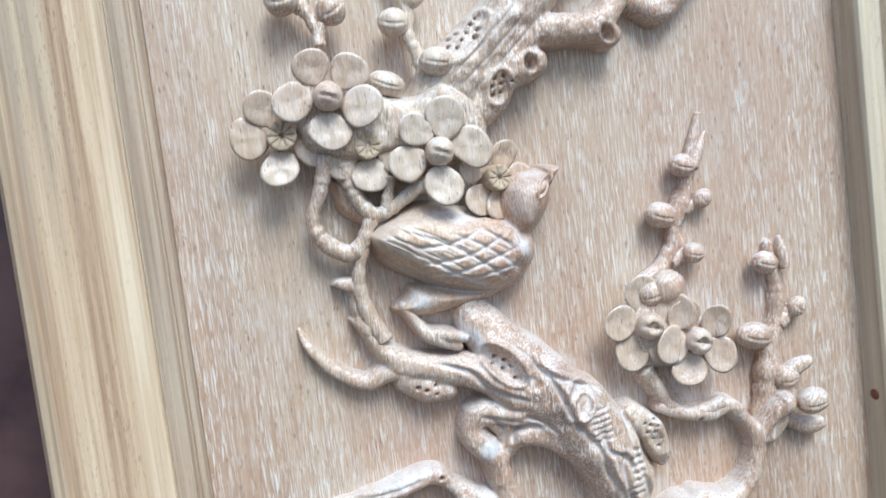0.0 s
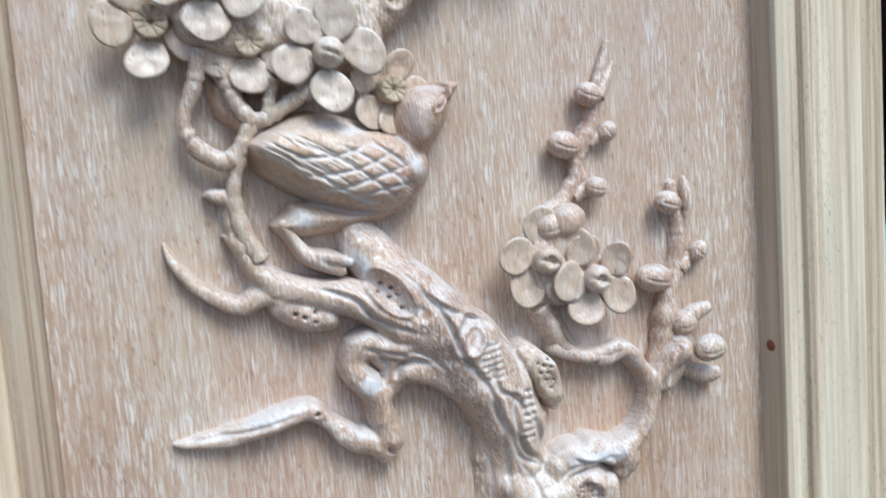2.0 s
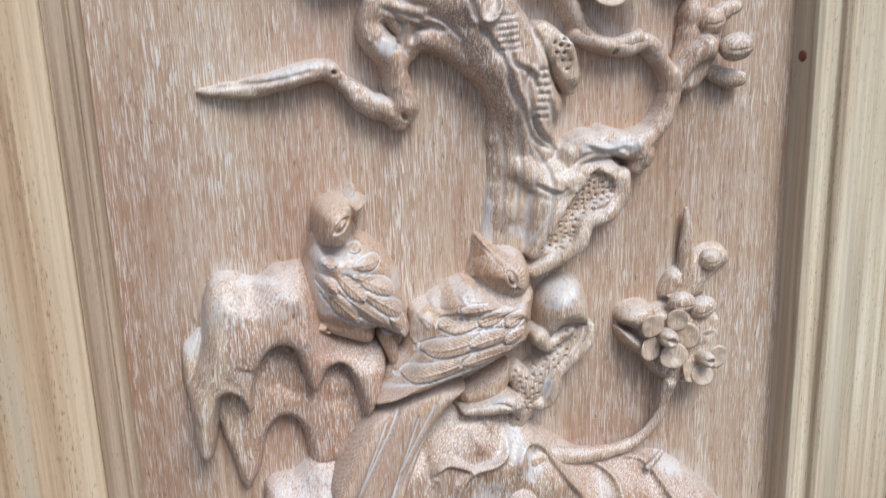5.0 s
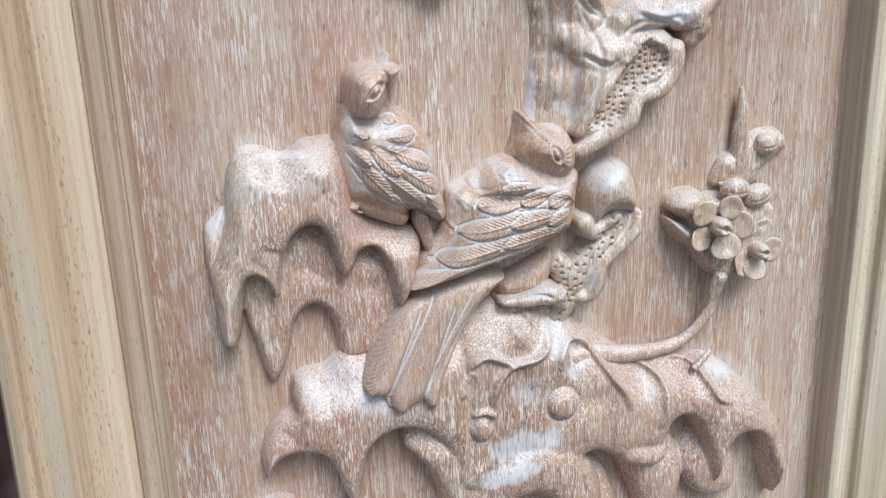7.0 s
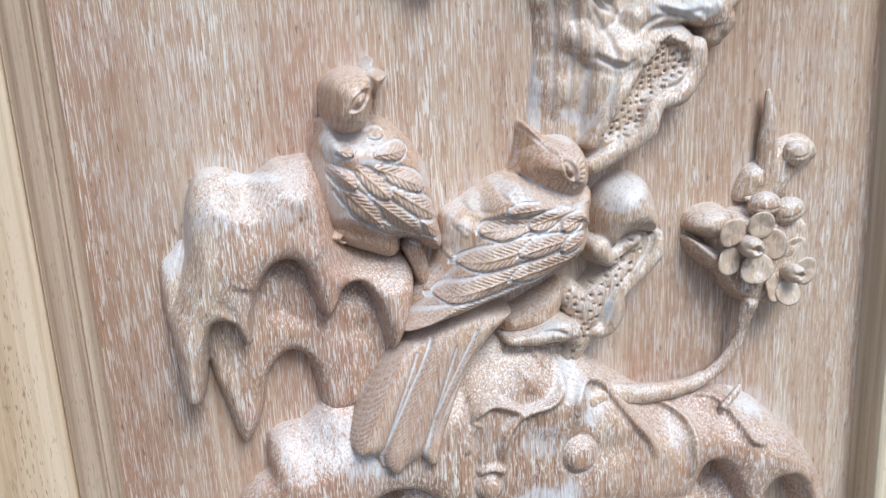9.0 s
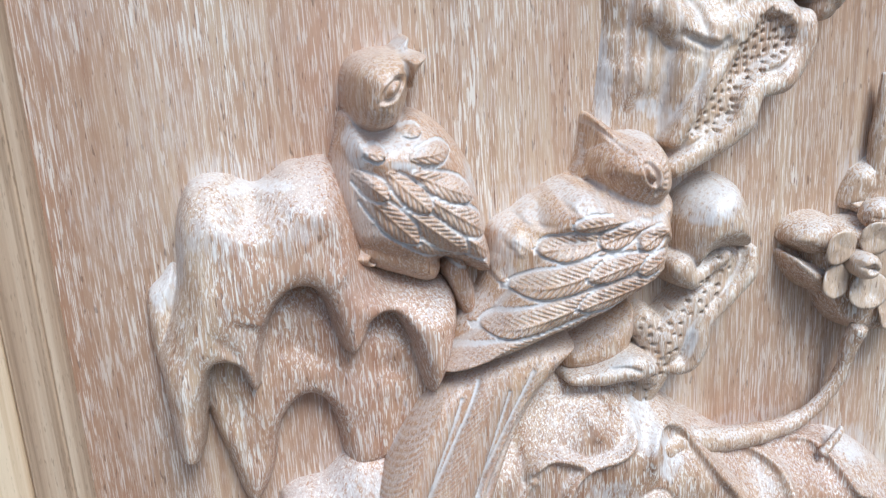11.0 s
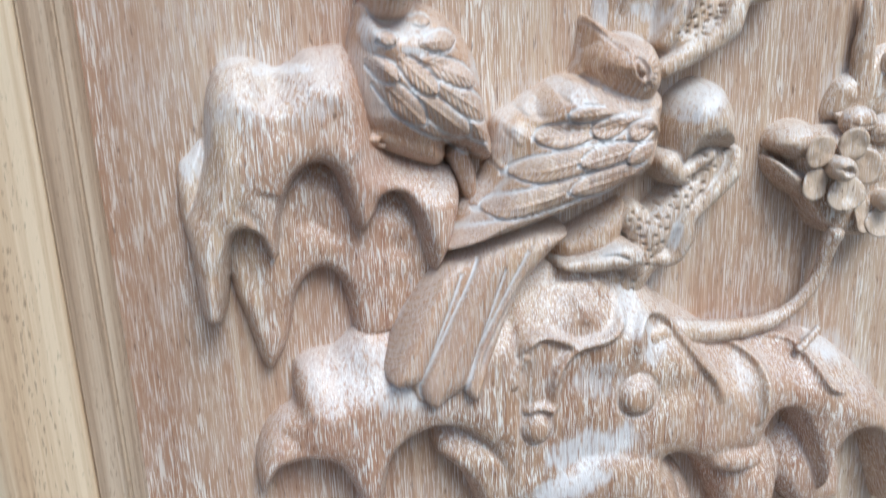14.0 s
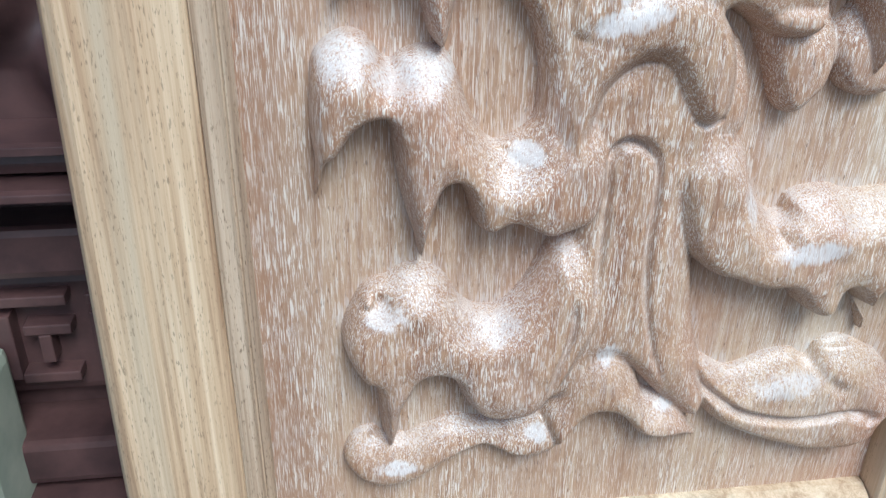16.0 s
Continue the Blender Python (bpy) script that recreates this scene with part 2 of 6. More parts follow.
class Carving:
    """A piece of relief carving: heights over the board, worked with mounds, limbs, cuts and gouge lines."""

    def __init__(self, x0, x1, z0, z1, step=0.0005, soft=0.0015, ledge=0.0):
        self.step, self.soft, self.ledge = step, soft, ledge
        self.x, self.z = np.meshgrid(np.arange(x0, x1, step), np.arange(z0, z1, step))
        self.h = np.full(self.x.shape, -0.006)
        self.clean = np.ones(self.x.shape)
        self.paste = np.zeros(self.x.shape)
        self.haze = np.zeros(self.x.shape)

    def window(self, pts, pad):
        lo, hi = pts.min(0) - pad, pts.max(0) + pad
        x0, z0 = self.x[0, 0], self.z[0, 0]
        i0, i1 = int(max((lo[0] - x0) / self.step, 0)), int(max((hi[0] - x0) / self.step + 2, 0))
        j0, j1 = int(max((lo[1] - z0) / self.step, 0)), int(max((hi[1] - z0) / self.step + 2, 0))
        return slice(j0, j1), slice(i0, i1)

    def inside(self, outline, w):
        """Distance from the outline, positive inside it."""
        x, z = self.x[w], self.z[w]
        best, ins = np.full(x.shape, 9.0), np.zeros(x.shape, bool)
        for (ax, az), (bx, bz) in zip(outline, np.roll(outline, -1, 0)):
            dx, dz = bx - ax, bz - az
            q = np.clip(((x - ax) * dx + (z - az) * dz) / (dx * dx + dz * dz + 1e-12), 0, 1)
            best = np.minimum(best, (x - ax - q * dx) ** 2 + (z - az - q * dz) ** 2)
            cross = (az > z) != (bz > z)
            ins ^= cross & (x < dx * (z - az) / (dz if dz else 1e-12) + ax)
        d = np.sqrt(best)
        return np.where(ins, d, -d)

    def along(self, path, w):
        """Distance from an open line, and how far along it (0 to 1)."""
        x, z = self.x[w], self.z[w]
        best, at = np.full(x.shape, 9.0), np.zeros(x.shape)
        m = len(path) - 1
        for i in range(m):
            (ax, az), (bx, bz) = path[i], path[i + 1]
            dx, dz = bx - ax, bz - az
            q = np.clip(((x - ax) * dx + (z - az) * dz) / (dx * dx + dz * dz + 1e-12), 0, 1)
            d = (x - ax - q * dx) ** 2 + (z - az - q * dz) ** 2
            near = d < best
            best, at = np.where(near, d, best), np.where(near, (i + q) / m, at)
        return np.sqrt(best), at

    def join(self, w, new_h, soft):
        old = self.h[w]
        k = np.maximum(soft - np.abs(old - new_h), 0)
        self.h[w] = np.maximum(old, new_h) + (k * k / (4 * soft) if soft else 0)

    def mound(self, outline, top, edge, soft=None, ledge=None, bumps=0.0, cell=0.012, seed=1, tilt=(0, 0), smooth=True):
        """A rounded mass inside a closed outline; edge is the width of its rounded shoulder, ledge how far its upper side slopes back."""
        line = curve(outline, True) if smooth else np.array(outline)
        w = self.window(line, 0.004)
        d = self.inside(line, w)
        x, z = self.x[w], self.z[w]
        deep = max(d.max(), 0.001)
        edge = min(edge, deep)
        q = np.clip(d / edge, 0, 1)
        c = line.mean(0)
        crown = top + tilt[0] * (x - c[0]) + tilt[1] * (z - c[1]) + bumps * (vnoise(x, z, cell, seed) + 0.5 * vnoise(x, z, cell / 2.3, seed + 3))
        wide = np.clip(d / min(edge * 2.6, deep), 0, 1)
        crown = crown * (0.62 * np.sqrt(1 - (1 - q) ** 2) + 0.38 * np.sqrt(1 - (1 - wide) ** 2))
        reach = self.ledge if ledge is None else ledge
        n = int(reach / self.step)
        if n:
            above = np.full(d.shape, -9.0)
            above[:-n] = d[n:]
            f = np.clip((above + reach) / (2 * reach), 0, 1)
            crown = crown * (0.5 + 0.5 * f * f * (3 - 2 * f))
        self.join(w, np.where(d > 0, crown, 4 * d), soft or self.soft)
        return self

    def limb(self, path, radii, heights, soft=0.0025, bumps=0.0, cell=0.008, seed=2):
        """A round limb along an open line; radii and centre heights run evenly along it."""
        line = curve(path)
        w = self.window(line, max(radii) + 0.003)
        d, s = self.along(line, w)
        r = np.interp(s, np.linspace(0, 1, len(radii)), radii)
        c = np.interp(s, np.linspace(0, 1, len(heights)), heights)
        x, z = self.x[w], self.z[w]
        if bumps:
            r = r * (1 + bumps * (vnoise(x, z, cell, seed) + 0.5 * vnoise(x, z, cell / 2, seed + 1)))
        q = np.clip(d / r, 0, 1)
        self.join(w, np.where(d < r, c + r * np.sqrt(1 - q * q), (r - d) * 11 + c), soft)
        return self

    def cut(self, outline, floor, slope=0.003):
        """Cuts down to a floor height inside a closed outline, with walls as wide as slope."""
        line = curve(outline, True)
        w = self.window(line, 0.002)
        q = np.clip(self.inside(line, w) / slope, 0, 1)
        q = q * q * (3 - 2 * q)
        self.h[w] = np.minimum(self.h[w], self.h[w] * (1 - q) + floor * q)
        return self

    def gouge(self, path, width, depth, ends=True, paste=0.3):
        """A groove along an open line (a ridge where depth is negative)."""
        line = curve(path)
        w = self.window(line, width * 3)
        d, s = self.along(line, w)
        fade = np.clip(np.minimum(s, 1 - s) * 5, 0, 1) if ends else 1
        self.h[w] -= depth * fade * np.exp(-(d / width) ** 2) * (self.h[w] > 0.0005)
        if depth > 0:
            self.paste[w] = np.maximum(self.paste[w], paste * fade * np.exp(-(d / width / 1.1) ** 4) * min(1.0, 0.0014 / width))
        return self

    def dab(self, c, rx, rz, turn, amount):
        """White filler wiped into a hollow or along a ledge, uneven at its edges."""
        w = self.window(np.array([c]), max(rx, rz) * 1.8)
        a = radians(turn)
        x, z = self.x[w], self.z[w]
        u = ((x - c[0]) * math.cos(a) + (z - c[1]) * math.sin(a)) / rx
        v = (-(x - c[0]) * math.sin(a) + (z - c[1]) * math.cos(a)) / rz
        edge = u * u + v * v + 0.5 * vnoise(x, z, 0.006, 71) + 0.35 * vnoise(x, z / 3, 0.0016, 72)
        self.haze[w] = np.maximum(self.haze[w], amount * np.clip(1.35 - edge, 0, 1))
        return self

    def ring(self, c, rx, rz, turn, width, height):
        a = np.linspace(0, 2 * math.pi, 25)
        ct, st = math.cos(radians(turn)), math.sin(radians(turn))
        pts = np.c_[c[0] + rx * np.cos(a) * ct - rz * np.sin(a) * st, c[1] + rx * np.cos(a) * st + rz * np.sin(a) * ct]
        w = self.window(pts, width * 3)
        d, _ = self.along(pts, w)
        self.h[w] += height * np.exp(-(d / width) ** 2)
        return self

    def bowl(self, c, rx, rz, turn, depth, power=4):
        """Sinks (or, where depth is negative, raises) an oval."""
        w = self.window(np.array([c]), max(rx, rz) * 1.6)
        a = radians(turn)
        u = ((self.x[w] - c[0]) * math.cos(a) + (self.z[w] - c[1]) * math.sin(a)) / rx
        v = (-(self.x[w] - c[0]) * math.sin(a) + (self.z[w] - c[1]) * math.cos(a)) / rz
        sunk = np.exp(-(u * u + v * v) ** (power / 2))
        self.h[w] -= depth * sunk
        if depth > 0:
            self.clean[w] *= 1 - 0.8 * sunk
        return self

    def pits(self, outline, count, size=0.0006, depth=0.003, seed=1):
        """Small drilled holes scattered inside an outline, kept apart from one another."""
        line = curve(outline, True)
        rnd = random.Random(seed)
        lo, hi = line.min(0), line.max(0)
        done = []
        for _ in range(count * 60):
            p = (rnd.uniform(lo[0], hi[0]), rnd.uniform(lo[1], hi[1]))
            ins = False
            for (ax, az), (bx, bz) in zip(line, np.roll(line, -1, 0)):
                if (az > p[1]) != (bz > p[1]) and p[0] < (bx - ax) * (p[1] - az) / (bz - az) + ax:
                    ins = not ins
            if ins and all(math.hypot(p[0] - q[0], p[1] - q[1]) > size * 4.4 for q in done):
                done.append(p)
                r = size * rnd.uniform(0.75, 1.2)
                w = self.window(np.array([p]), r * 3)
                d2 = (self.x[w] - p[0]) ** 2 + (self.z[w] - p[1]) ** 2
                self.h[w] -= depth * np.exp(-(d2 / (r * r)) ** 2)
                self.clean[w] *= 1 - np.exp(-(d2 / (2.2 * r * r)) ** 2)
                if len(done) >= count:
                    break
        return self

    def feather(self, base, tip, width, lift, barbs=0.0009, deep=0.00035, ground=None, rake=1.5, blunt=False):
        """One carved feather from base to tip: a raised blade with a quill line and slanting barbs."""
        base, tip = np.array(base), np.array(tip)
        long = np.linalg.norm(tip - base)
        t = (tip - base) / long
        w = self.window(np.array([base, tip]), width * 1.5)
        x, z = self.x[w] - base[0], self.z[w] - base[1]
        s, v = (x * t[0] + z * t[1]) / long, (-x * t[1] + z * t[0])
        half = width * np.sqrt(np.clip(1 - (np.clip(2 * s - 0.9, -1, 1.1) / 1.1) ** 2, 1e-6, 1)) * np.clip(0.55 + 0.6 * s, 0.3, 1)
        if blunt:
            half = width * (0.55 + 0.45 * np.clip(s, 0, 1)) * np.sqrt(np.clip(1 - (np.clip(s - 0.88, 0, 0.12) / 0.12) ** 2, 1e-6, 1))
        q = np.clip(np.abs(v) / half, 0, 1)
        on = (s > -0.02) & (s < 1.0) & (np.abs(v) < half)
        body = (self.h if ground is None else ground)[w]
        wave = 0.5 + 0.5 * np.cos((s * long - np.abs(v) * rake) / barbs * 2 * math.pi)
        grooves = deep * wave ** 3 * np.clip(q * 5, 0, 1) - 0.0004 * np.exp(-(v / (0.10 * width)) ** 2)
        top = body + lift * (0.35 + 0.65 * np.clip(s, 0, 1)) * np.sqrt(1 - q ** 4) - grooves
        rim = (s > 0.1) & (s < 1.06) & (np.abs(v) < half + 0.0009) & ~on
        self.h[w] = np.where(on, np.maximum(self.h[w] - 0.0004, top), self.h[w] - 0.0006 * rim)
        self.paste[w] = np.where(on, 0.75 * np.clip(wave * 1.5 - 0.85, 0, 1) * np.clip(q * 4, 0, 1), np.maximum(self.paste[w], 0.9 * rim))
        return self

    def eye(self, c, rx, rz, turn):
        self.bowl(c, rx * 1.7, rz * 1.5, turn, 0.0011)
        self.ring(c, rx * 1.25, rz * 1.15, turn, 0.0005, -0.0010)
        self.ring(c, rx * 2.0, rz * 1.7, turn, 0.0006, 0.0007)
        return self.bowl(c, rx, rz, turn, -0.0022, 2)

    def rough(self, amount, cell, seed=5, tall=1.0):
        self.h += amount * vnoise(self.x, self.z / tall, cell, seed) * (self.h > 0.0005)
        return self

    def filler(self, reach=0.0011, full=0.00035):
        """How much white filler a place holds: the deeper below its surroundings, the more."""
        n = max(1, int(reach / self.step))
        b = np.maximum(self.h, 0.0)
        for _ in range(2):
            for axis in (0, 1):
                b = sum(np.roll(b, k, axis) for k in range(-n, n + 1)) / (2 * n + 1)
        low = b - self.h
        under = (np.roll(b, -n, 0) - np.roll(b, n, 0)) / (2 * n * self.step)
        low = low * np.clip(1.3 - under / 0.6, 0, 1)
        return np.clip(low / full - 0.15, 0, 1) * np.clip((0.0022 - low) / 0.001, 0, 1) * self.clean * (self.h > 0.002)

    def part(self, name, material, parent, label=""):
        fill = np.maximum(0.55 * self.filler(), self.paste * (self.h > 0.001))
        if parent is panel:
            on = self.h > 0
            DUST[np.clip(((self.z[on] - 0.05) / 0.0015).astype(int), 0, 539), np.clip(((self.x[on] + 0.1495) / 0.0015).astype(int), 0, 199)] = 1
        h = np.maximum(self.h, -0.004)
        rows, cols = h.shape
        co = np.stack([self.x, -h, self.z], -1).reshape(-1, 3)
        idx = np.arange(rows * cols).reshape(rows, cols)
        top = np.maximum(np.maximum(h[:-1, :-1], h[1:, :-1]), np.maximum(h[:-1, 1:], h[1:, 1:]))
        keep = top > -0.0015
        quads = np.stack([idx[:-1, :-1], idx[:-1, 1:], idx[1:, 1:], idx[1:, :-1]], -1)[keep]
        used = np.unique(quads)
        remap = np.zeros(rows * cols, np.int64)
        remap[used] = np.arange(len(used))
        co, quads = co[used], remap[quads]
        mesh = bpy.data.meshes.new(name)
        mesh.vertices.add(len(co))
        mesh.vertices.foreach_set("co", co.astype(np.float32).ravel())
        mesh.loops.add(quads.size)
        mesh.loops.foreach_set("vertex_index", quads.astype(np.int32).ravel())
        mesh.polygons.add(len(quads))
        mesh.polygons.foreach_set("loop_start", np.arange(0, quads.size, 4, dtype=np.int32))
        mesh.polygons.foreach_set("loop_total", np.full(len(quads), 4, np.int32))
        mesh.polygons.foreach_set("use_smooth", np.ones(len(quads), bool))
        mesh.update()
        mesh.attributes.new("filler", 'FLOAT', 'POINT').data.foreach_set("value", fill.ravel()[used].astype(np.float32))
        mesh.attributes.new("haze", 'FLOAT', 'POINT').data.foreach_set("value", self.haze.ravel()[used].astype(np.float32))
        return part(name, mesh, material, parent, label)


def rod(path, radii, heights, bumps=0.12, sides=12, seed=0, n=7):
    """A free-standing twig: a tapering round stem along a line, standing off the board by the given heights."""
    line = curve([(*p, h) for p, h in zip(path, np.interp(np.linspace(0, 1, len(path)), np.linspace(0, 1, len(heights)), heights))], n=n)
    m = len(line)
    rad = np.interp(np.linspace(0, 1, m), np.linspace(0, 1, len(radii)), radii)
    rnd = random.Random(seed)
    bm = bmesh.new()
    rings = []
    for i in range(m):
        t = Vector(line[min(i + 1, m - 1)] - line[max(i - 1, 0)])
        t = Vector((t[0], -t[2], t[1])).normalized()
        c = Vector((line[i][0], -line[i][2], line[i][1]))
        a = t.cross(Vector((0, 1, 0))).normalized()
        b = t.cross(a)
        swell = 1 + bumps * rnd.uniform(-1, 1)
        rings.append([bm.verts.new(c + (a * math.cos(q) + b * math.sin(q)) * rad[i] * swell * (1 + 0.5 * bumps * rnd.uniform(-1, 1))) for q in np.arange(sides) * 2 * math.pi / sides])
    for r0, r1 in zip(rings, rings[1:]):
        for k in range(sides):
            bm.faces.new((r0[k], r0[(k + 1) % sides], r1[(k + 1) % sides], r1[k]))
    for r, i in ((rings[0], 0), (rings[-1], -1)):
        e = bm.verts.new(Vector((line[i][0], -line[i][2], line[i][1])))
        for k in range(sides):
            bm.faces.new((r[k], r[(k + 1) % sides], e))
    return shade(bm)


def facing(c, h, turn=0, lean=0, nod=0):
    """The pose of something carved that looks out of the board: local z points at the viewer, local y up the board."""
    return Matrix.Translation((c[0], -h, c[1])) @ Matrix.Rotation(radians(90), 4, 'X') @ Matrix.Rotation(radians(nod), 4, 'X') @ Matrix.Rotation(radians(lean), 4, 'Y') @ Matrix.Rotation(radians(turn), 4, 'Z')


def lathe(profile, sides=24, wobble=0.0, seed=0):
    """A turned form from (radius, height) pairs, its axis along local z."""
    bm = bmesh.new()
    rnd = random.Random(seed)
    rings = []
    for r, z in profile:
        rings.append([bm.verts.new((r * math.cos(a) * (1 + wobble * rnd.uniform(-1, 1)), r * math.sin(a) * (1 + wobble * rnd.uniform(-1, 1)), z)) for a in np.arange(sides) * 2 * math.pi / sides])
    for r0, r1 in zip(rings, rings[1:]):
        for k in range(sides):
            bm.faces.new((r0[k], r0[(k + 1) % sides], r1[(k + 1) % sides], r1[k]))
    bm.faces.new(rings[-1])
    return shade(bm)


def petal_bm(size, cup, thick, seed, wide=1.0):
    """A rounded, hollowed petal: base at the origin, growing along local y, its hollow facing local z."""
    rnd = random.Random(seed)
    bm = bmesh.new()
    rows, sides = 7, 22
    skew, lump = rnd.uniform(-0.08, 0.08), rnd.uniform(0, 6.28)
    front, back = [], []
    for i in range(rows + 1):
        q = i / rows
        fr, bk = [], []
        for k in range(sides):
            a = k * 2 * math.pi / sides
            r = size * q * (1 + 0.05 * math.sin(2 * a + lump) + 0.03 * math.sin(3 * a + lump))
            x, y = r * math.cos(a) * wide * (1.0 - 0.18 * max(0, -math.sin(a))), size * 0.92 + r * math.sin(a)
            x += skew * y
            z = cup * (q ** 1.8) * (0.65 + 0.35 * math.sin(a)) - cup * 0.15 + 0.0002 * math.sin(5 * a + lump) * q - 0.0006 * q ** 6
            edge = thick * (1 - 0.75 * q ** 4)
            fr.append(bm.verts.new((x, y, z)))
            bk.append(bm.verts.new((x * 0.97, size * 0.92 + (y - size * 0.92) * 0.97, z - edge)))
        front.append(fr)
        back.append(bk)
    for rings, flip in ((front, False), (back, True)):
        for r0, r1 in zip(rings, rings[1:]):
            for k in range(sides):
                f = (r0[k], r0[(k + 1) % sides], r1[(k + 1) % sides], r1[k])
                bm.faces.new(f[::-1] if flip else f)
    for k in range(sides):
        bm.faces.new((front[-1][k], front[-1][(k + 1) % sides], back[-1][(k + 1) % sides], back[-1][k]))
    bmesh.ops.remove_doubles(bm, verts=bm.verts, dist=1e-6)
    return shade(bm)


def blossom(parent, c, h, reach, turn, heart, lean=0, nod=0, skip=(), cup=0.0035, seed=0, size=None, label="", angles=None):
    """A plum blossom: a heart (a domed boss or a sliced button) and up to five petals round it."""
    m = facing(c, h, 0, lean, nod)
    s = size or reach * 0.36
    if heart == "boss":
        bm = lathe([(s * 0.70, -0.012), (s * 0.76, -0.001), (s * 0.78, 0.0008), (s * 0.74, 0.0022), (s * 0.66, 0.0034), (s * 0.54, 0.0045), (s * 0.42, 0.0052), (s * 0.34, 0.0060), (s * 0.22, 0.0068), (s * 0.1, 0.0071), (s * 0.02, 0.0071)], 26, 0.025, seed)
        for v in bm.verts:
            if v.co.z > 0.0048 and abs(v.co.y + 0.35 * v.co.x + s * 0.05) < s * 0.09:
                v.co.z -= 0.0014
    elif heart == "ball":
        bm = lathe([(s * 0.7, -0.010), (s * 0.72, 0.0), (s * 0.74, 0.0016), (s * 0.70, 0.0034), (s * 0.58, 0.0050), (s * 0.40, 0.0060), (s * 0.30, 0.0059), (s * 0.26, 0.0050), (s * 0.1, 0.0054), (s * 0.02, 0.0056)], 22, 0.02, seed)
        for v in bm.verts:
            if v.co.z > 0.0045 and abs(v.co.y + 0.3 * v.co.x) < s * 0.08:
                v.co.z -= 0.0016
    else:
        bm = lathe([(s * 0.78, -0.010), (s * 0.82, 0.0), (s * 0.80, 0.0014), (s * 0.72, 0.0020), (s * 0.55, 0.0017), (s * 0.35, 0.0014), (s * 0.16, 0.0012), (s * 0.13, -0.002), (s * 0.02, -0.002)], 60, 0.0, seed)
        for v in bm.verts:
            r, a = math.hypot(v.co.x, v.co.y), math.atan2(v.co.y, v.co.x)
            if s * 0.2 < r < s * 0.76 and v.co.z > 0.001 and math.cos(a * 10) > 0.55:
                v.co.z -= 0.0013
    bm.transform(m @ Matrix.Translation((0, 0, 0.0032 if heart == "button" else 0.001)))
    flower = part("blossom", bm, CORE if heart == "button" else PETAL, parent, label)
    rnd = random.Random(seed + 50)
    for i in range(len(angles) if angles else 5):
        if i in skip:
            continue
        pb = petal_bm(s * rnd.uniform(0.96, 1.12), cup * rnd.uniform(0.6, 1.1), 0.0022, seed * 7 + i, rnd.uniform(0.95, 1.08))
        for v in pb.verts:
            v.co.z += 0.0005 * noise.noise(v.co * 260 + Vector((seed, i, 0)))
        pb.transform(m @ Matrix.Rotation(radians((angles[i] if angles else turn + 72 * i + rnd.uniform(-6, 6)) - 90), 4, 'Z') @ Matrix.Translation((0, reach * 0.24, -0.0012 * (i % 2))) @ Matrix.Rotation(radians(rnd.uniform(4, 14)), 4, 'X'))
        part("petal", pb, PETAL, flower)
    return flower


def bud(parent, c, h, rx, rz, turn=0, seed=0, split=True):
    """A round closed bud with a curved split across it."""
    bm = bmesh.new()
    bmesh.ops.create_uvsphere(bm, u_segments=40, v_segments=26, radius=1.0)
    for v in bm.verts:
        x, y, z = v.co
        k = 1 + 0.05 * noise.noise(v.co * 1.7 + Vector((seed * 3.1, 0, 0)))
        if split:
            d = y + 0.22 - 0.28 * x * x
            k -= 0.13 * math.exp(-(d / 0.07) ** 2) * max(0, min(1, z * 3)) * max(0, min(1, (0.75 - abs(x + 0.1)) * 4))
            k += 0.05 * math.exp(-((d + 0.16) / 0.10) ** 2) * max(0, z)
        v.co = Vector((x * rx, y * rz, z * min(rx, rz) * 0.95)) * k
    bm.transform(facing(c, h, turn))
    return part("bud", shade(bm), BARK, parent)


def slab(points, z0, z1, bm=None):
    """A straight moulding: a profile in plan drawn upwards from z0 to z1."""
    bm = bm or bmesh.new()
    n = 24
    rings = [[bm.verts.new((x, y, z0 + (z1 - z0) * i / n)) for x, y in points] for i in range(n + 1)]
    m = len(points)
    for r0, r1 in zip(rings, rings[1:]):
        for k in range(m):
            bm.faces.new((r0[k], r0[(k + 1) % m], r1[(k + 1) % m], r1[k]))
    bm.faces.new(rings[0])
    bm.faces.new(rings[-1])
    return bm


def box(bm, x0, x1, y0, y1, z0, z1, bevel=0.0):
    r = bmesh.ops.create_cube(bm, size=1)
    bmesh.ops.transform(bm, verts=r["verts"], matrix=Matrix.Translation(((x0 + x1) / 2, (y0 + y1) / 2, (z0 + z1) / 2)) @ Matrix.Diagonal((x1 - x0, y1 - y0, z1 - z0, 1)))
    if bevel:
        es = {e for v in r["verts"] for e in v.link_edges}
        bmesh.ops.bevel(bm, geom=list(es), offset=bevel, segments=2, profile=0.6, affect='EDGES')
    return bm


# ---- setting ----
bm = bmesh.new()
bmesh.ops.create_grid(bm, x_segments=40, y_segments=40, size=400)
tagged(part("ground", bm, EARTH), "bare greyish-brown trodden yard floor", "ground", kind="structure")

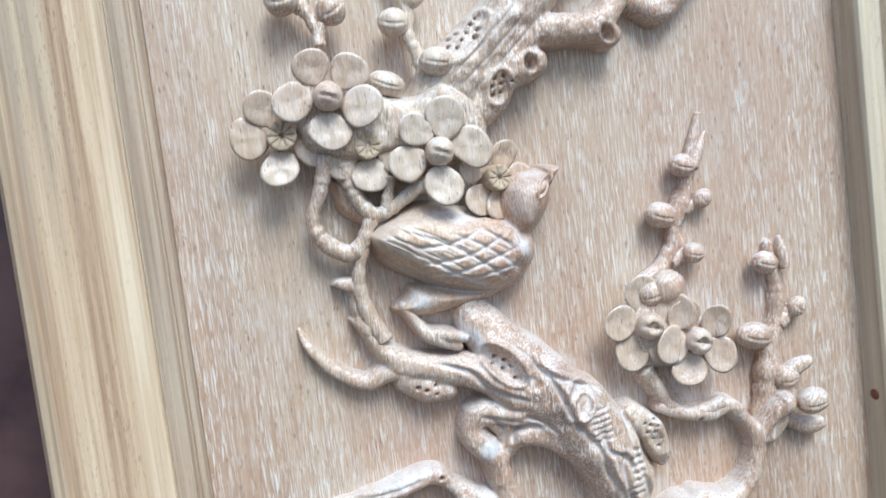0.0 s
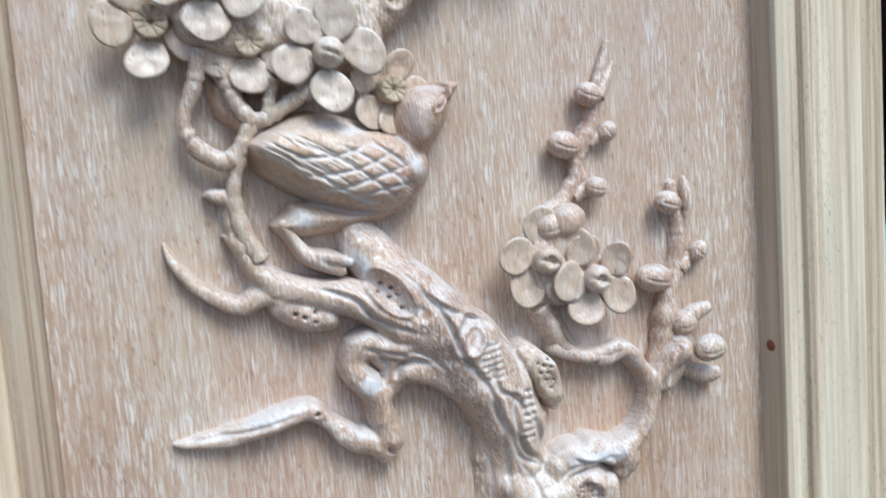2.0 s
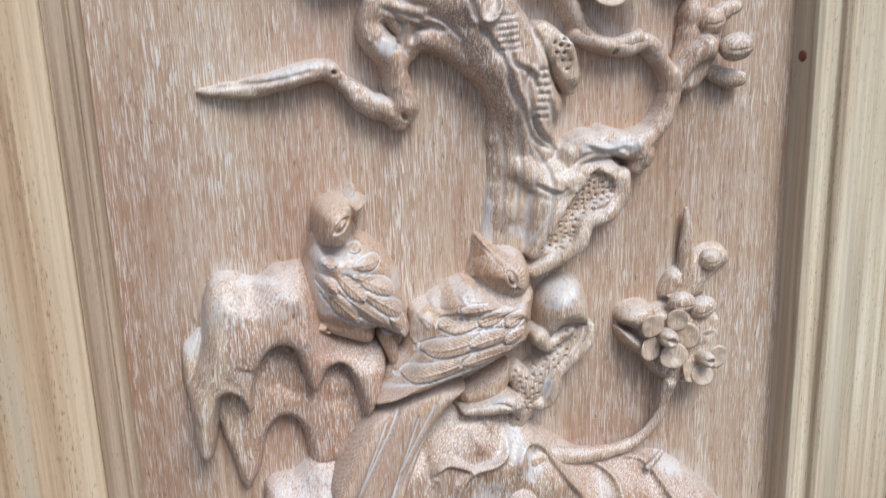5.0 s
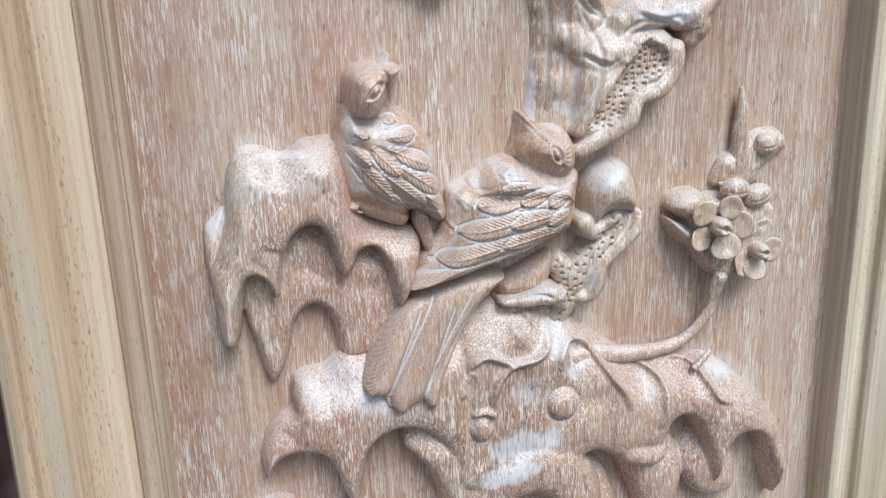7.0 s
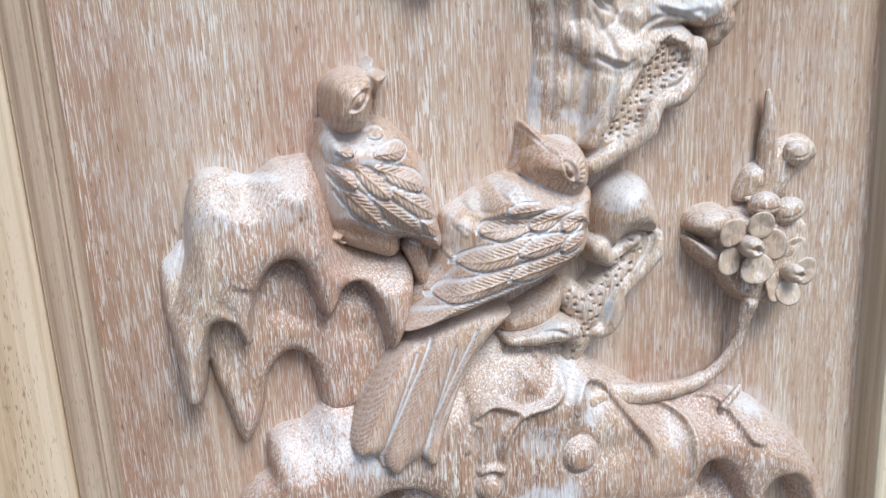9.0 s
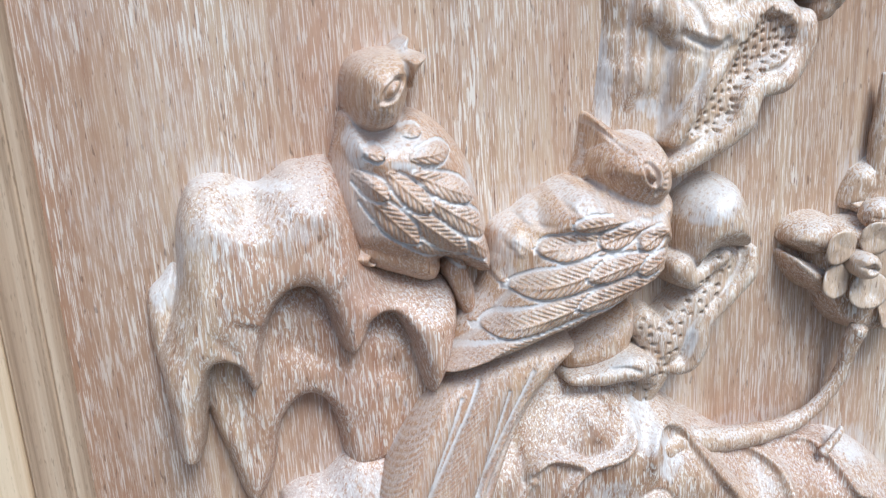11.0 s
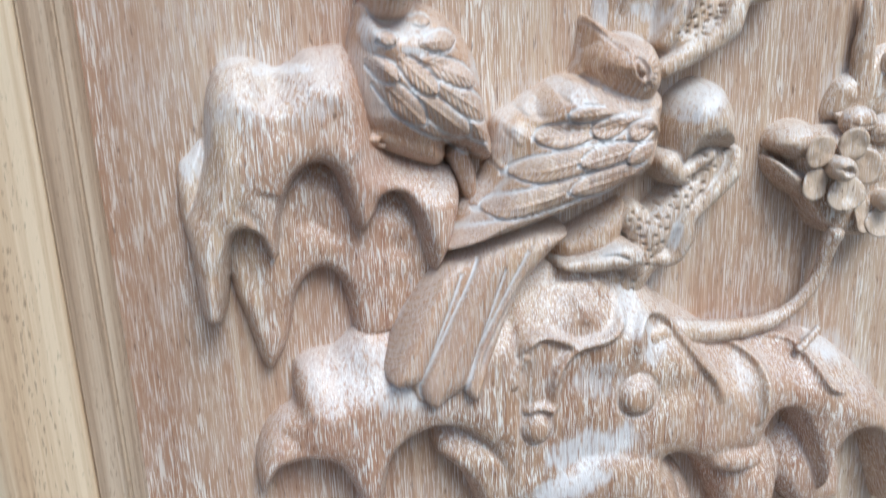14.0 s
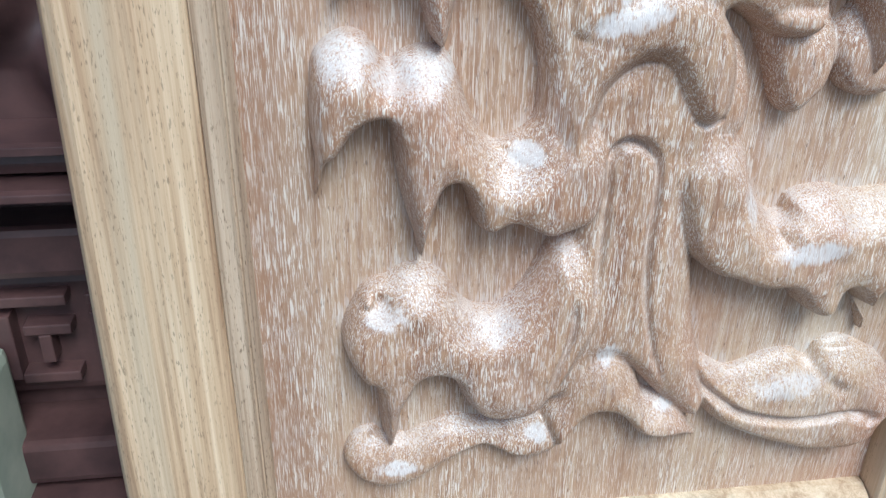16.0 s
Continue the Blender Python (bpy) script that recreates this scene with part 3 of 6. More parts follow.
# ---- the carved door panel: frame and board ----
panel = tagged(empty_thing("relief_carving"), "pale unfinished timber panel carved with plum tree, birds and rocks", "wood carving")
bm = bmesh.new()
nx, nz = 199, 533
grid = [[bm.verts.new((-0.1495 + 0.299 * i / nx, 0.0, 0.05 + 0.0015 * j)) for i in range(nx + 1)] for j in range(nz + 1)]
for j in range(nz):
    for i in range(nx):
        bm.faces.new((grid[j][i], grid[j][i + 1], grid[j + 1][i + 1], grid[j + 1][i])).smooth = True
for v in bm.verts:
    v.co.y = 0.0005 * noise.noise(Vector((v.co.x * 40, 0, v.co.z * 18))) + 0.0002 * noise.noise(Vector((v.co.x * 160, 3, v.co.z * 50)))
back = bmesh.ops.extrude_face_region(bm, geom=list(bm.faces))
for v in back["geom"]:
    if isinstance(v, bmesh.types.BMVert):
        v.co.y = 0.011
board = part("board", bm, BOARD, panel, "reddish-tan ground board with white filler in its pores")

right_profile = [(0.1478, 0.014), (0.1478, 0.0), (0.1481, -0.006), (0.1488, -0.0125), (0.1497, -0.0146), (0.1515, -0.0142), (0.1550, -0.0122), (0.1590, -0.0112), (0.1622, -0.0122), (0.1626, -0.0148), (0.1645, -0.0164), (0.1664, -0.0154), (0.1668, -0.0134), (0.180, -0.0136), (0.1930, -0.0140), (0.1950, -0.0136), (0.1956, -0.0090), (0.2010, -0.0112), (0.2062, -0.0126), (0.2080, -0.0122), (0.2130, -0.0070), (0.2130, 0.016)]
left_profile = [(-0.1592, 0.014), (-0.1592, -0.0140), (-0.1600, -0.0147), (-0.175, -0.0150), (-0.190, -0.0147), (-0.1985, -0.0138), (-0.2030, -0.0112), (-0.2058, -0.0050), (-0.2058, 0.016)]
bead_profile = [(-0.1478, 0.014), (-0.1476, -0.0005), (-0.1480, -0.0034), (-0.1492, -0.0058), (-0.1508, -0.0066), (-0.1513, -0.0058), (-0.1520, -0.0060), (-0.1530, -0.0086), (-0.1545, -0.0098), (-0.1562, -0.0100), (-0.1576, -0.0112), (-0.1586, -0.0134), (-0.1591, -0.0134), (-0.1591, 0.014)]
for prof in (right_profile, left_profile, bead_profile):
    bm = slab(prof, 0.0, 0.90)
    for v in bm.verts:
        v.co.x += 0.0004 * noise.noise(Vector((v.co.x * 3, 1, v.co.z * 7)))
        if v.co.x < -0.195:
            v.co.x -= 0.0062 * max(0.0, min(1.0, (0.42 - v.co.z) / 0.32))
    if prof is bead_profile:
        stile = part("moulding", bm, BEAD, panel, "grey-brown bead moulding between stile and board")
    else:
        stile = part("stile", bm, STILE if prof is right_profile else STILE_TAN, panel, "pale yellowish moulded stile with dark pores")
    mod = stile.modifiers.new("edge", 'BEVEL')
    mod.width, mod.segments, mod.limit_method, mod.angle_limit = 0.0005, 2, 'ANGLE', radians(35)
rail_profile = [(0.014, 0.0), (0.014, 0.062), (-0.0002, 0.0656), (-0.004, 0.0652), (-0.0085, 0.063), (-0.0125, 0.0605), (-0.0145, 0.0585), (-0.0138, 0.057), (-0.0145, 0.054), (-0.0145, 0.0)]
for z_off, flip in ((0.0, 1), (0.90, -1)):
    bm = bmesh.new()
    rings = [[bm.verts.new((-0.1476 + 0.2952 * i / 20, y, z_off + flip * z)) for y, z in rail_profile] for i in range(21)]
    for r0, r1 in zip(rings, rings[1:]):
        for k in range(len(rail_profile)):
            bm.faces.new((r0[k], r0[(k + 1) % len(rail_profile)], r1[(k + 1) % len(rail_profile)], r1[k]))
    bm.faces.new(rings[0])
    bm.faces.new(rings[-1])
    part("rail", bm, STILE, panel)
bm = bmesh.new()
bmesh.ops.create_uvsphere(bm, u_segments=16, v_segments=8, radius=1)
bm.transform(Matrix.Translation((0.1486, -0.0065, 0.5269)) @ Matrix.Diagonal((0.0012, 0.0028, 0.0026, 1)))
part("knot", shade(bm), KNOT, panel, "small red-brown knot")

# ---- upper branch ----
up = Carving(-0.065, 0.135, 0.60, 0.80, 0.0006)
up.limb([(-0.045, 0.6758), (-0.0358, 0.6853), (-0.0202, 0.699), (-0.0028, 0.7153), (0.0164, 0.734), (0.037, 0.7508)], [0.011, 0.0125, 0.0125, 0.012, 0.012], [0.003, 0.006, 0.007, 0.007], bumps=0.07)
up.limb([(-0.0307, 0.6711), (-0.0177, 0.6815), (-0.0091, 0.6947), (0.0041, 0.7042), (0.0191, 0.7041), (0.0321, 0.7063), (0.0406, 0.7152), (0.0499, 0.7313)], [0.009, 0.0092, 0.0072, 0.0060, 0.0054, 0.0052], [0.004, 0.008, 0.010, 0.010, 0.008], bumps=0.07, seed=4)
up.limb([(0.0191, 0.7041), (0.0317, 0.7021), (0.0356, 0.7)], [0.0056, 0.0054, 0.0050], [0.010, 0.010], bumps=0.06, seed=5)
up.limb([(-0.0162, 0.6855), (-0.0074, 0.6895), (0.0009, 0.6917)], [0.0080, 0.0064, 0.0060], [0.009, 0.012, 0.012], bumps=0.03, seed=8)
up.limb([(0.041, 0.7165), (0.0513, 0.7124), (0.0604, 0.7088), (0.0693, 0.7164), (0.0798, 0.727)], [0.003, 0.005, 0.006, 0.006, 0.005], [0.004, 0.006, 0.006], bumps=0.08, seed=6)
up.bowl((-0.0015, 0.6914), 0.0024, 0.0030, 0, 0.008)
up.bowl((0.0332, 0.7003), 0.0022, 0.0034, 30, 0.006)
up.bowl((-0.0153, 0.6831), 0.0040, 0.0060, -15, 0.0022)
up.ring((-0.0153, 0.6831), 0.0048, 0.0070, -15, 0.0011, 0.0012)
up.bowl((-0.027, 0.7039), 0.0125, 0.0048, 42, 0.0022)
up.ring((-0.027, 0.7039), 0.0135, 0.0055, 42, 0.0012, 0.0012)
up.pits([(-0.0202, 0.6813), (-0.0172, 0.6867), (-0.0111, 0.6879), (-0.0104, 0.6829), (-0.0157, 0.6782)], 10, 0.0007, 0.004, 3)
up.pits([(-0.037, 0.7006), (-0.0282, 0.7075), (-0.0208, 0.7115), (-0.0202, 0.7048), (-0.0278, 0.7001)], 22, 0.0007, 0.004, 4)
for k in range(5):
    up.gouge([(p[0] + 0.004 * (k - 2), p[1] - 0.0035 * (k - 2)) for p in [(-0.0367, 0.6871), (-0.0213, 0.6996), (-0.0028, 0.7167)]], 0.0007, 0.0006, paste=0.2)
up.rough(0.0004, 0.004, 6).rough(0.0002, 0.0015, 7)
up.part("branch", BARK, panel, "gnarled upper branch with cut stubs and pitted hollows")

# ---- trunk with its limbs ----
tr = Carving(-0.125, 0.125, 0.335, 0.665, 0.0005)
tr.limb([(-0.0362, 0.5958), (-0.0299, 0.585), (-0.0194, 0.5705), (-0.0062, 0.5573), (0.0073, 0.5415), (0.0177, 0.5244), (0.0222, 0.5078), (0.0240, 0.4936), (0.0215, 0.4752), (0.0190, 0.4568)], [0.0075, 0.0100, 0.0130, 0.0140, 0.0152, 0.0155, 0.0148, 0.0140, 0.0140, 0.0140], [0.004, 0.006, 0.007, 0.006, 0.001, -0.005, -0.007], bumps=0.09, cell=0.012)
tr.limb([(0.0190, 0.5023), (0.0195, 0.486), (0.0172, 0.4696), (0.0135, 0.453), (0.0110, 0.4433)], [0.0140, 0.0140, 0.0140, 0.0140], [-0.003, -0.006, -0.008], bumps=0.06, seed=9)
tr.limb([(-0.0811, 0.6088), (-0.0809, 0.6009), (-0.0764, 0.5886), (-0.0695, 0.5799), (-0.0589, 0.5755), (-0.047, 0.5727), (-0.0347, 0.5694), (-0.0205, 0.5594), (-0.0034, 0.551)], [0.0025, 0.0032, 0.0036, 0.005, 0.0055, 0.0062, 0.008, 0.010, 0.011], [0.004, 0.006, 0.008, 0.009, 0.009], bumps=0.08, seed=11)
tr.limb([(-0.1057, 0.5968), (-0.1028, 0.5897), (-0.0954, 0.5801), (-0.0866, 0.5739), (-0.08, 0.572), (-0.0746, 0.5772)], [0.0009, 0.0020, 0.0027, 0.0032, 0.0036, 0.0030], [0.001, 0.004, 0.005, 0.005], bumps=0.06, seed=12)
tr.limb([(-0.0801, 0.5716), (-0.0729, 0.575), (-0.0649, 0.5753)], [0.0036, 0.0040, 0.005], [0.005, 0.007], bumps=0.08, seed=13)
tr.limb([(-0.0654, 0.5706), (-0.0577, 0.5663), (-0.0501, 0.5645)], [0.0060, 0.0066, 0.0055], [0.005, 0.006], bumps=0.06, seed=14)
tr.limb([(-0.0817, 0.6118), (-0.0878, 0.6135), (-0.0904, 0.6131)], [0.0036, 0.0020, 0.0004], [0.006, 0.006, 0.004], seed=15)
tr.limb([(-0.0791, 0.5948), (-0.0823, 0.597), (-0.085, 0.5982)], [0.0040, 0.0024, 0.0004], [0.006, 0.006, 0.004], seed=16)
tr.limb([(-0.0636, 0.6009), (-0.0588, 0.5931), (-0.054, 0.5873), (-0.0438, 0.582)], [0.0020, 0.0022, 0.0030, 0.0022], [0.008, 0.009, 0.011, 0.011], soft=0.001, seed=17)
tr.limb([(-0.0545, 0.589), (-0.0476, 0.5871), (-0.0406, 0.5846)], [0.0016, 0.0022, 0.0014], [0.011, 0.013, 0.012], soft=0.001, seed=18)
tr.limb([(-0.0004, 0.5376), (-0.0111, 0.5444), (-0.0217, 0.5494), (-0.0322, 0.5523), (-0.0395, 0.551)], [0.0095, 0.0080, 0.0064, 0.0052, 0.0046], [0.007, 0.009, 0.010, 0.010], soft=0.0012, bumps=0.14, cell=0.007, seed=19)
tr.limb([(-0.0395, 0.551), (-0.0413, 0.5452), (-0.038, 0.5388), (-0.0334, 0.5329), (-0.0322, 0.5262), (-0.0306, 0.5198), (-0.0297, 0.5148)], [0.0046, 0.0052, 0.0054, 0.0058, 0.0046, 0.0050, 0.0058], [0.009, 0.009, 0.008, 0.007, 0.006], soft=0.0010, bumps=0.14, cell=0.007, seed=20)
tr.limb([(-0.0311, 0.5486), (-0.0266, 0.5437), (-0.0271, 0.5372), (-0.0298, 0.531)], [0.0056, 0.0056, 0.0050, 0.0040], [0.006, 0.006, 0.006], soft=0.0010, bumps=0.1, seed=33)
tr.limb([(-0.0268, 0.5338), (-0.0243, 0.5383), (-0.0181, 0.5402), (-0.0072, 0.5362), (0.0013, 0.5295)], [0.0030, 0.0042, 0.0050, 0.0056, 0.0056], [0.007, 0.009, 0.009, 0.008], soft=0.001, bumps=0.12, seed=21)
tr.gouge([(-0.0263, 0.5377), (-0.0243, 0.5431), (-0.0181, 0.5445), (-0.0122, 0.5416)], 0.0012, 0.0030)
tr.gouge([(-0.0383, 0.5469), (-0.0335, 0.5409), (-0.0295, 0.5372)], 0.0012, 0.0022)
tr.gouge([(-0.0389, 0.5519), (-0.0286, 0.5488), (-0.0212, 0.5466)], 0.0010, 0.0014)
tr.limb([(-0.0317, 0.5113), (-0.0391, 0.5134), (-0.0453, 0.5165), (-0.0522, 0.5232), (-0.059, 0.5285), (-0.0683, 0.5285), (-0.0787, 0.5253), (-0.0898, 0.5235), (-0.1006, 0.5227), (-0.1092, 0.523)], [0.0052, 0.0052, 0.0046, 0.0034, 0.0036, 0.0042, 0.0040, 0.0038, 0.0028, 0.0008], [0.005, 0.006, 0.006, 0.006, 0.004, 0.002], bumps=0.16, cell=0.006, seed=22)
tr.limb([(-0.0298, 0.5174), (-0.029, 0.5135), (-0.0319, 0.5076)], [0.0056, 0.0058, 0.0036], [0.006, 0.007, 0.006], soft=0.001, seed=23)
tr.gouge([(-0.1062, 0.5235), (-0.0936, 0.5247), (-0.0797, 0.5259), (-0.0632, 0.5296)], 0.0010, 0.0012)
tr.limb([(0.0391, 0.4846), (0.0441, 0.4915), (0.0541, 0.4944), (0.0643, 0.4931), (0.0721, 0.4886), (0.071, 0.4838)], [0.0058, 0.0066, 0.0060, 0.0056, 0.0054, 0.0040], [0.006, 0.008, 0.009, 0.008], bumps=0.16, cell=0.006, seed=24)
tr.limb([(0.02, 0.4856), (0.0298, 0.4777), (0.0399, 0.4795), (0.045, 0.4767)], [0.006, 0.0065, 0.0055, 0.003], [0.007, 0.010, 0.010], bumps=0.05, seed=25)
tr.mound([(0.0224, 0.4854), (0.0373, 0.4916), (0.0601, 0.489), (0.0668, 0.4777), (0.0592, 0.4634), (0.0476, 0.4593), (0.0399, 0.4474), (0.0271, 0.4409), (0.0196, 0.4491), (0.0185, 0.4689)], 0.0145, 0.010, bumps=0.0008)
tr.limb([(0.064, 0.4806), (0.0622, 0.4709), (0.0558, 0.464), (0.0468, 0.4617), (0.0423, 0.4527), (0.0328, 0.4465), (0.0226, 0.4414)], [0.0028, 0.0036, 0.0036, 0.0032, 0.0038, 0.0036, 0.0030], [0.010, 0.012, 0.012, 0.011], bumps=0.05, seed=26)
tr.limb([(0.0416, 0.4797), (0.0391, 0.4726), (0.0328, 0.4657), (0.0265, 0.4564), (0.0227, 0.4493)], [0.0030, 0.0030, 0.0030, 0.0028, 0.0022], [0.011, 0.013, 0.013, 0.011], bumps=0.05, seed=27)
tr.limb([(0.0704, 0.4933), (0.078, 0.4976), (0.0843, 0.5069), (0.0865, 0.5175), (0.0823, 0.527), (0.0745, 0.5353), (0.0645, 0.5334), (0.052, 0.5361), (0.0434, 0.5397)], [0.0050, 0.0040, 0.0036, 0.0032, 0.0031, 0.0036, 0.0034, 0.0030, 0.0028], [0.009, 0.008, 0.007, 0.008, 0.007], bumps=0.07, seed=28)
tr.limb([(0.0865, 0.5175), (0.0939, 0.5277), (0.1003, 0.5321)], [0.0034, 0.0038, 0.0050], [0.007, 0.008, 0.010], bumps=0.05, seed=29)
# hollows, whorls and tool marks on the trunk
tr.bowl((-0.0274, 0.5722), 0.0095, 0.0038, -52, 0.0038)
tr.ring((-0.0273, 0.5728), 0.0115, 0.0058, -50, 0.0013, 0.0018)
tr.bowl((-0.0179, 0.5641), 0.0055, 0.0026, -30, 0.0015)
tr.pits([(-0.0323, 0.5766), (-0.0271, 0.5757), (-0.0224, 0.569), (-0.0233, 0.5659), (-0.0276, 0.5695), (-0.0315, 0.573)], 11, 0.0007, 0.004, 5)
tr.pits([(-0.0629, 0.5679), (-0.0578, 0.5682), (-0.0529, 0.5669), (-0.0553, 0.563), (-0.0602, 0.5643)], 11, 0.0007, 0.004, 6)
tr.ring((0.0016, 0.5531), 0.0065, 0.0085, -20, 0.0014, 0.0020)
tr.ring((0.003, 0.5508), 0.0042, 0.0055, -20, 0.0011, 0.0014)
tr.limb([(0.0279, 0.5409), (0.0346, 0.5333), (0.0388, 0.5225), (0.0397, 0.5178)], [0.0046, 0.0056, 0.0046, 0.0028], [0.009, 0.012, 0.011, 0.008], bumps=0.04, seed=30)
tr.bowl((0.0345, 0.5316), 0.0032, 0.0066, 20, 0.0022)
tr.pits([(0.0311, 0.5363), (0.0353, 0.5381), (0.0379, 0.5299), (0.0376, 0.5242), (0.0335, 0.5281)], 12, 0.0006, 0.0035, 7)
tr.cut([(0.0501, 0.484), (0.0577, 0.4804), (0.0591, 0.4731), (0.0508, 0.4676), (0.044, 0.4627), (0.039, 0.4538), (0.0314, 0.45), (0.0256, 0.4513), (0.0314, 0.4618), (0.0389, 0.4728), (0.0451, 0.4788)], 0.0100, 0.0022)
tr.pits([(0.0501, 0.484), (0.0577, 0.4804), (0.0591, 0.4731), (0.0508, 0.4676), (0.044, 0.4627), (0.039, 0.4538), (0.0314, 0.45), (0.0256, 0.4513), (0.0314, 0.4618), (0.0389, 0.4728), (0.0451, 0.4788)], 80, 0.00045, 0.0035, 8)
tr.bowl((-0.0302, 0.5098), 0.0010, 0.0018, 30, 0.003)
tr.bowl((-0.057, 0.5283), 0.0009, 0.0009, 0, 0.004)
tr.bowl((0.0595, 0.532), 0.0009, 0.0009, 0, 0.004)
tr.bowl((0.0838, 0.4973), 0.0008, 0.0014, 0, 0.003)
for k in range(7):
    a = (0.0, 0.0032 * k)
    b0, b1 = (0.0227, 0.5071), (0.0283, 0.5062)
    tr.gouge([(b0[0] + 0.0003 * k, b0[1] + a[1]), (b1[0] + 0.0003 * k, b1[1] + a[1] + 0.0006)], 0.0007, 0.0012, False)
for k in range(6):
    b0, b1 = (0.007, 0.534), (0.015, 0.5347)
    tr.gouge([(b0[0] - 0.0002 * k, b0[1] + 0.0026 * k), (b1[0] - 0.0002 * k, b1[1] + 0.0026 * k)], 0.0006, 0.0008, False)
for g in ([(-0.0229, 0.5806), (-0.0094, 0.5637), (-0.002, 0.5458), (0.0082, 0.5314), (0.014, 0.515), (0.0159, 0.5011)],
          [(0.014, 0.5505), (0.0226, 0.5407), (0.0261, 0.5223), (0.0301, 0.5104), (0.0331, 0.5007)], [(0.022, 0.5319), (0.0189, 0.5188), (0.0227, 0.5046), (0.0339, 0.4936)],
          [(0.0075, 0.5278), (0.0177, 0.5096), (0.0236, 0.498), (0.0344, 0.4916)], [(0.0111, 0.5406), (0.0121, 0.5298), (0.0202, 0.5251), (0.0249, 0.5138)],
          [(0.0389, 0.4852), (0.0475, 0.4905), (0.0588, 0.4899), (0.0627, 0.4837)], [(0.045, 0.4937), (0.055, 0.4913), (0.0651, 0.4926)], [(0.0229, 0.4792), (0.0327, 0.4749), (0.0376, 0.477)],
          [(-0.0165, 0.5714), (-0.0062, 0.564), (0.0024, 0.5599), (0.0155, 0.5542)], [(-0.0551, 0.5769), (-0.0414, 0.5715), (-0.0337, 0.5634), (-0.0173, 0.5553)]):
    tr.gouge(g, 0.0011, 0.0018)
    tr.gouge([(x + 0.0026, z + 0.0006) for x, z in g], 0.0013, -0.0010)
for g in ([(0.023, 0.5091), (0.0248, 0.5008), (0.0339, 0.4936)], [(-0.0217, 0.549), (-0.0132, 0.5458), (-0.0071, 0.5384)], [(-0.0345, 0.5504), (-0.0287, 0.5432), (-0.0326, 0.535)]):
    tr.gouge(g, 0.0010, 0.0020)
tr.mound([(0.0878, 0.5147), (0.0946, 0.5299), (0.0981, 0.543), (0.1041, 0.5448), (0.1098, 0.5343), (0.1074, 0.5264), (0.0981, 0.5133)], 0.0085, 0.004, bumps=0.0006)
tr.mound([(0.0308, 0.5639), (0.0408, 0.5618), (0.0473, 0.5542), (0.0511, 0.5468), (0.0565, 0.5387), (0.0457, 0.5385), (0.0371, 0.5483)], 0.0065, 0.003, bumps=0.0006)
tr.gouge([(0.0363, 0.56), (0.0415, 0.5513), (0.0484, 0.5424)], 0.0012, 0.0022)
for g in ([(0.0089, 0.5071), (0.0116, 0.4905), (0.0107, 0.4738), (0.0093, 0.4569)], [(0.0145, 0.5091), (0.0175, 0.4925), (0.0167, 0.4758), (0.0142, 0.4553)], [(0.0192, 0.5018), (0.0232, 0.4849), (0.0219, 0.4681), (0.0202, 0.4535)], [(0.0222, 0.5135), (0.0239, 0.5030), (0.0299, 0.4955), (0.0385, 0.4902)], [(0.0191, 0.5067), (0.0233, 0.4948), (0.0285, 0.4873), (0.0321, 0.4726)], [(0.0287, 0.4845), (0.0302, 0.4723), (0.0262, 0.4554)]):
    tr.gouge(g, 0.0009, 0.0006, paste=0.3)
    tr.gouge([(x + 0.0020, z) for x, z in g], 0.0010, -0.0004)
tr.rough(0.0010, 0.0085, 33, 1.3).rough(0.0006, 0.0048, 31, 1.8).rough(0.00015, 0.0018, 32)
for c, a, b, turn, q in (((-0.0401, 0.5869), 0.004, 0.012, 35, 0.7), ((-0.0243, 0.5707), 0.012, 0.003, -35, 0.6), ((-0.0692, 0.5308), 0.016, 0.003, 12, 0.8), ((-0.0412, 0.5209), 0.006, 0.006, 0, 0.7), ((-0.0356, 0.5376), 0.005, 0.004, 0, 0.8), ((0.0512, 0.4938), 0.012, 0.004, 0, 0.7),
                         ((0.0599, 0.4933), 0.010, 0.004, 0, 0.8), ((0.0603, 0.4625), 0.010, 0.002, 40, 0.9), ((0.0189, 0.4579), 0.006, 0.003, -20, 0.8), ((0.0050, 0.4621), 0.002, 0.020, 0, 0.8), ((0.0768, 0.5282), 0.006, 0.003, 40, 0.6), ((0.0420, 0.5371), 0.010, 0.002, -8, 0.6)):
    tr.dab(c, a, b, turn, q)
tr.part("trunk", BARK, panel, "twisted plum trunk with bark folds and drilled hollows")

# ---- twigs standing free ----
def twig(path, radii, heights, seed):
    part("twig", rod(path, radii, heights, seed=seed), BARK, panel)

twig([(-0.087, 0.6647), (-0.0887, 0.6572), (-0.091, 0.6497), (-0.0947, 0.6413), (-0.0937, 0.6346), (-0.0889, 0.6285), (-0.0815, 0.625), (-0.0761, 0.6293), (-0.0716, 0.6377), (-0.0645, 0.6403), (-0.0567, 0.6451), (-0.0457, 0.6508)], [0.0030, 0.0030, 0.0027, 0.0034, 0.0036, 0.0030, 0.0027, 0.0030], [0.014, 0.010, 0.008, 0.010, 0.014], 1)
twig([(-0.0809, 0.6598), (-0.0784, 0.6518), (-0.0757, 0.6448), (-0.0708, 0.6382)], [0.0040, 0.0034, 0.0030], [0.010, 0.010], 2)
twig([(-0.0628, 0.6536), (-0.0644, 0.647), (-0.0655, 0.6404)], [0.0024, 0.0022, 0.0026], [0.013, 0.011], 3)
twig([(-0.0556, 0.6518), (-0.05, 0.6497), (-0.0441, 0.6496)], [0.0020, 0.0022, 0.0024], [0.013, 0.013], 4)
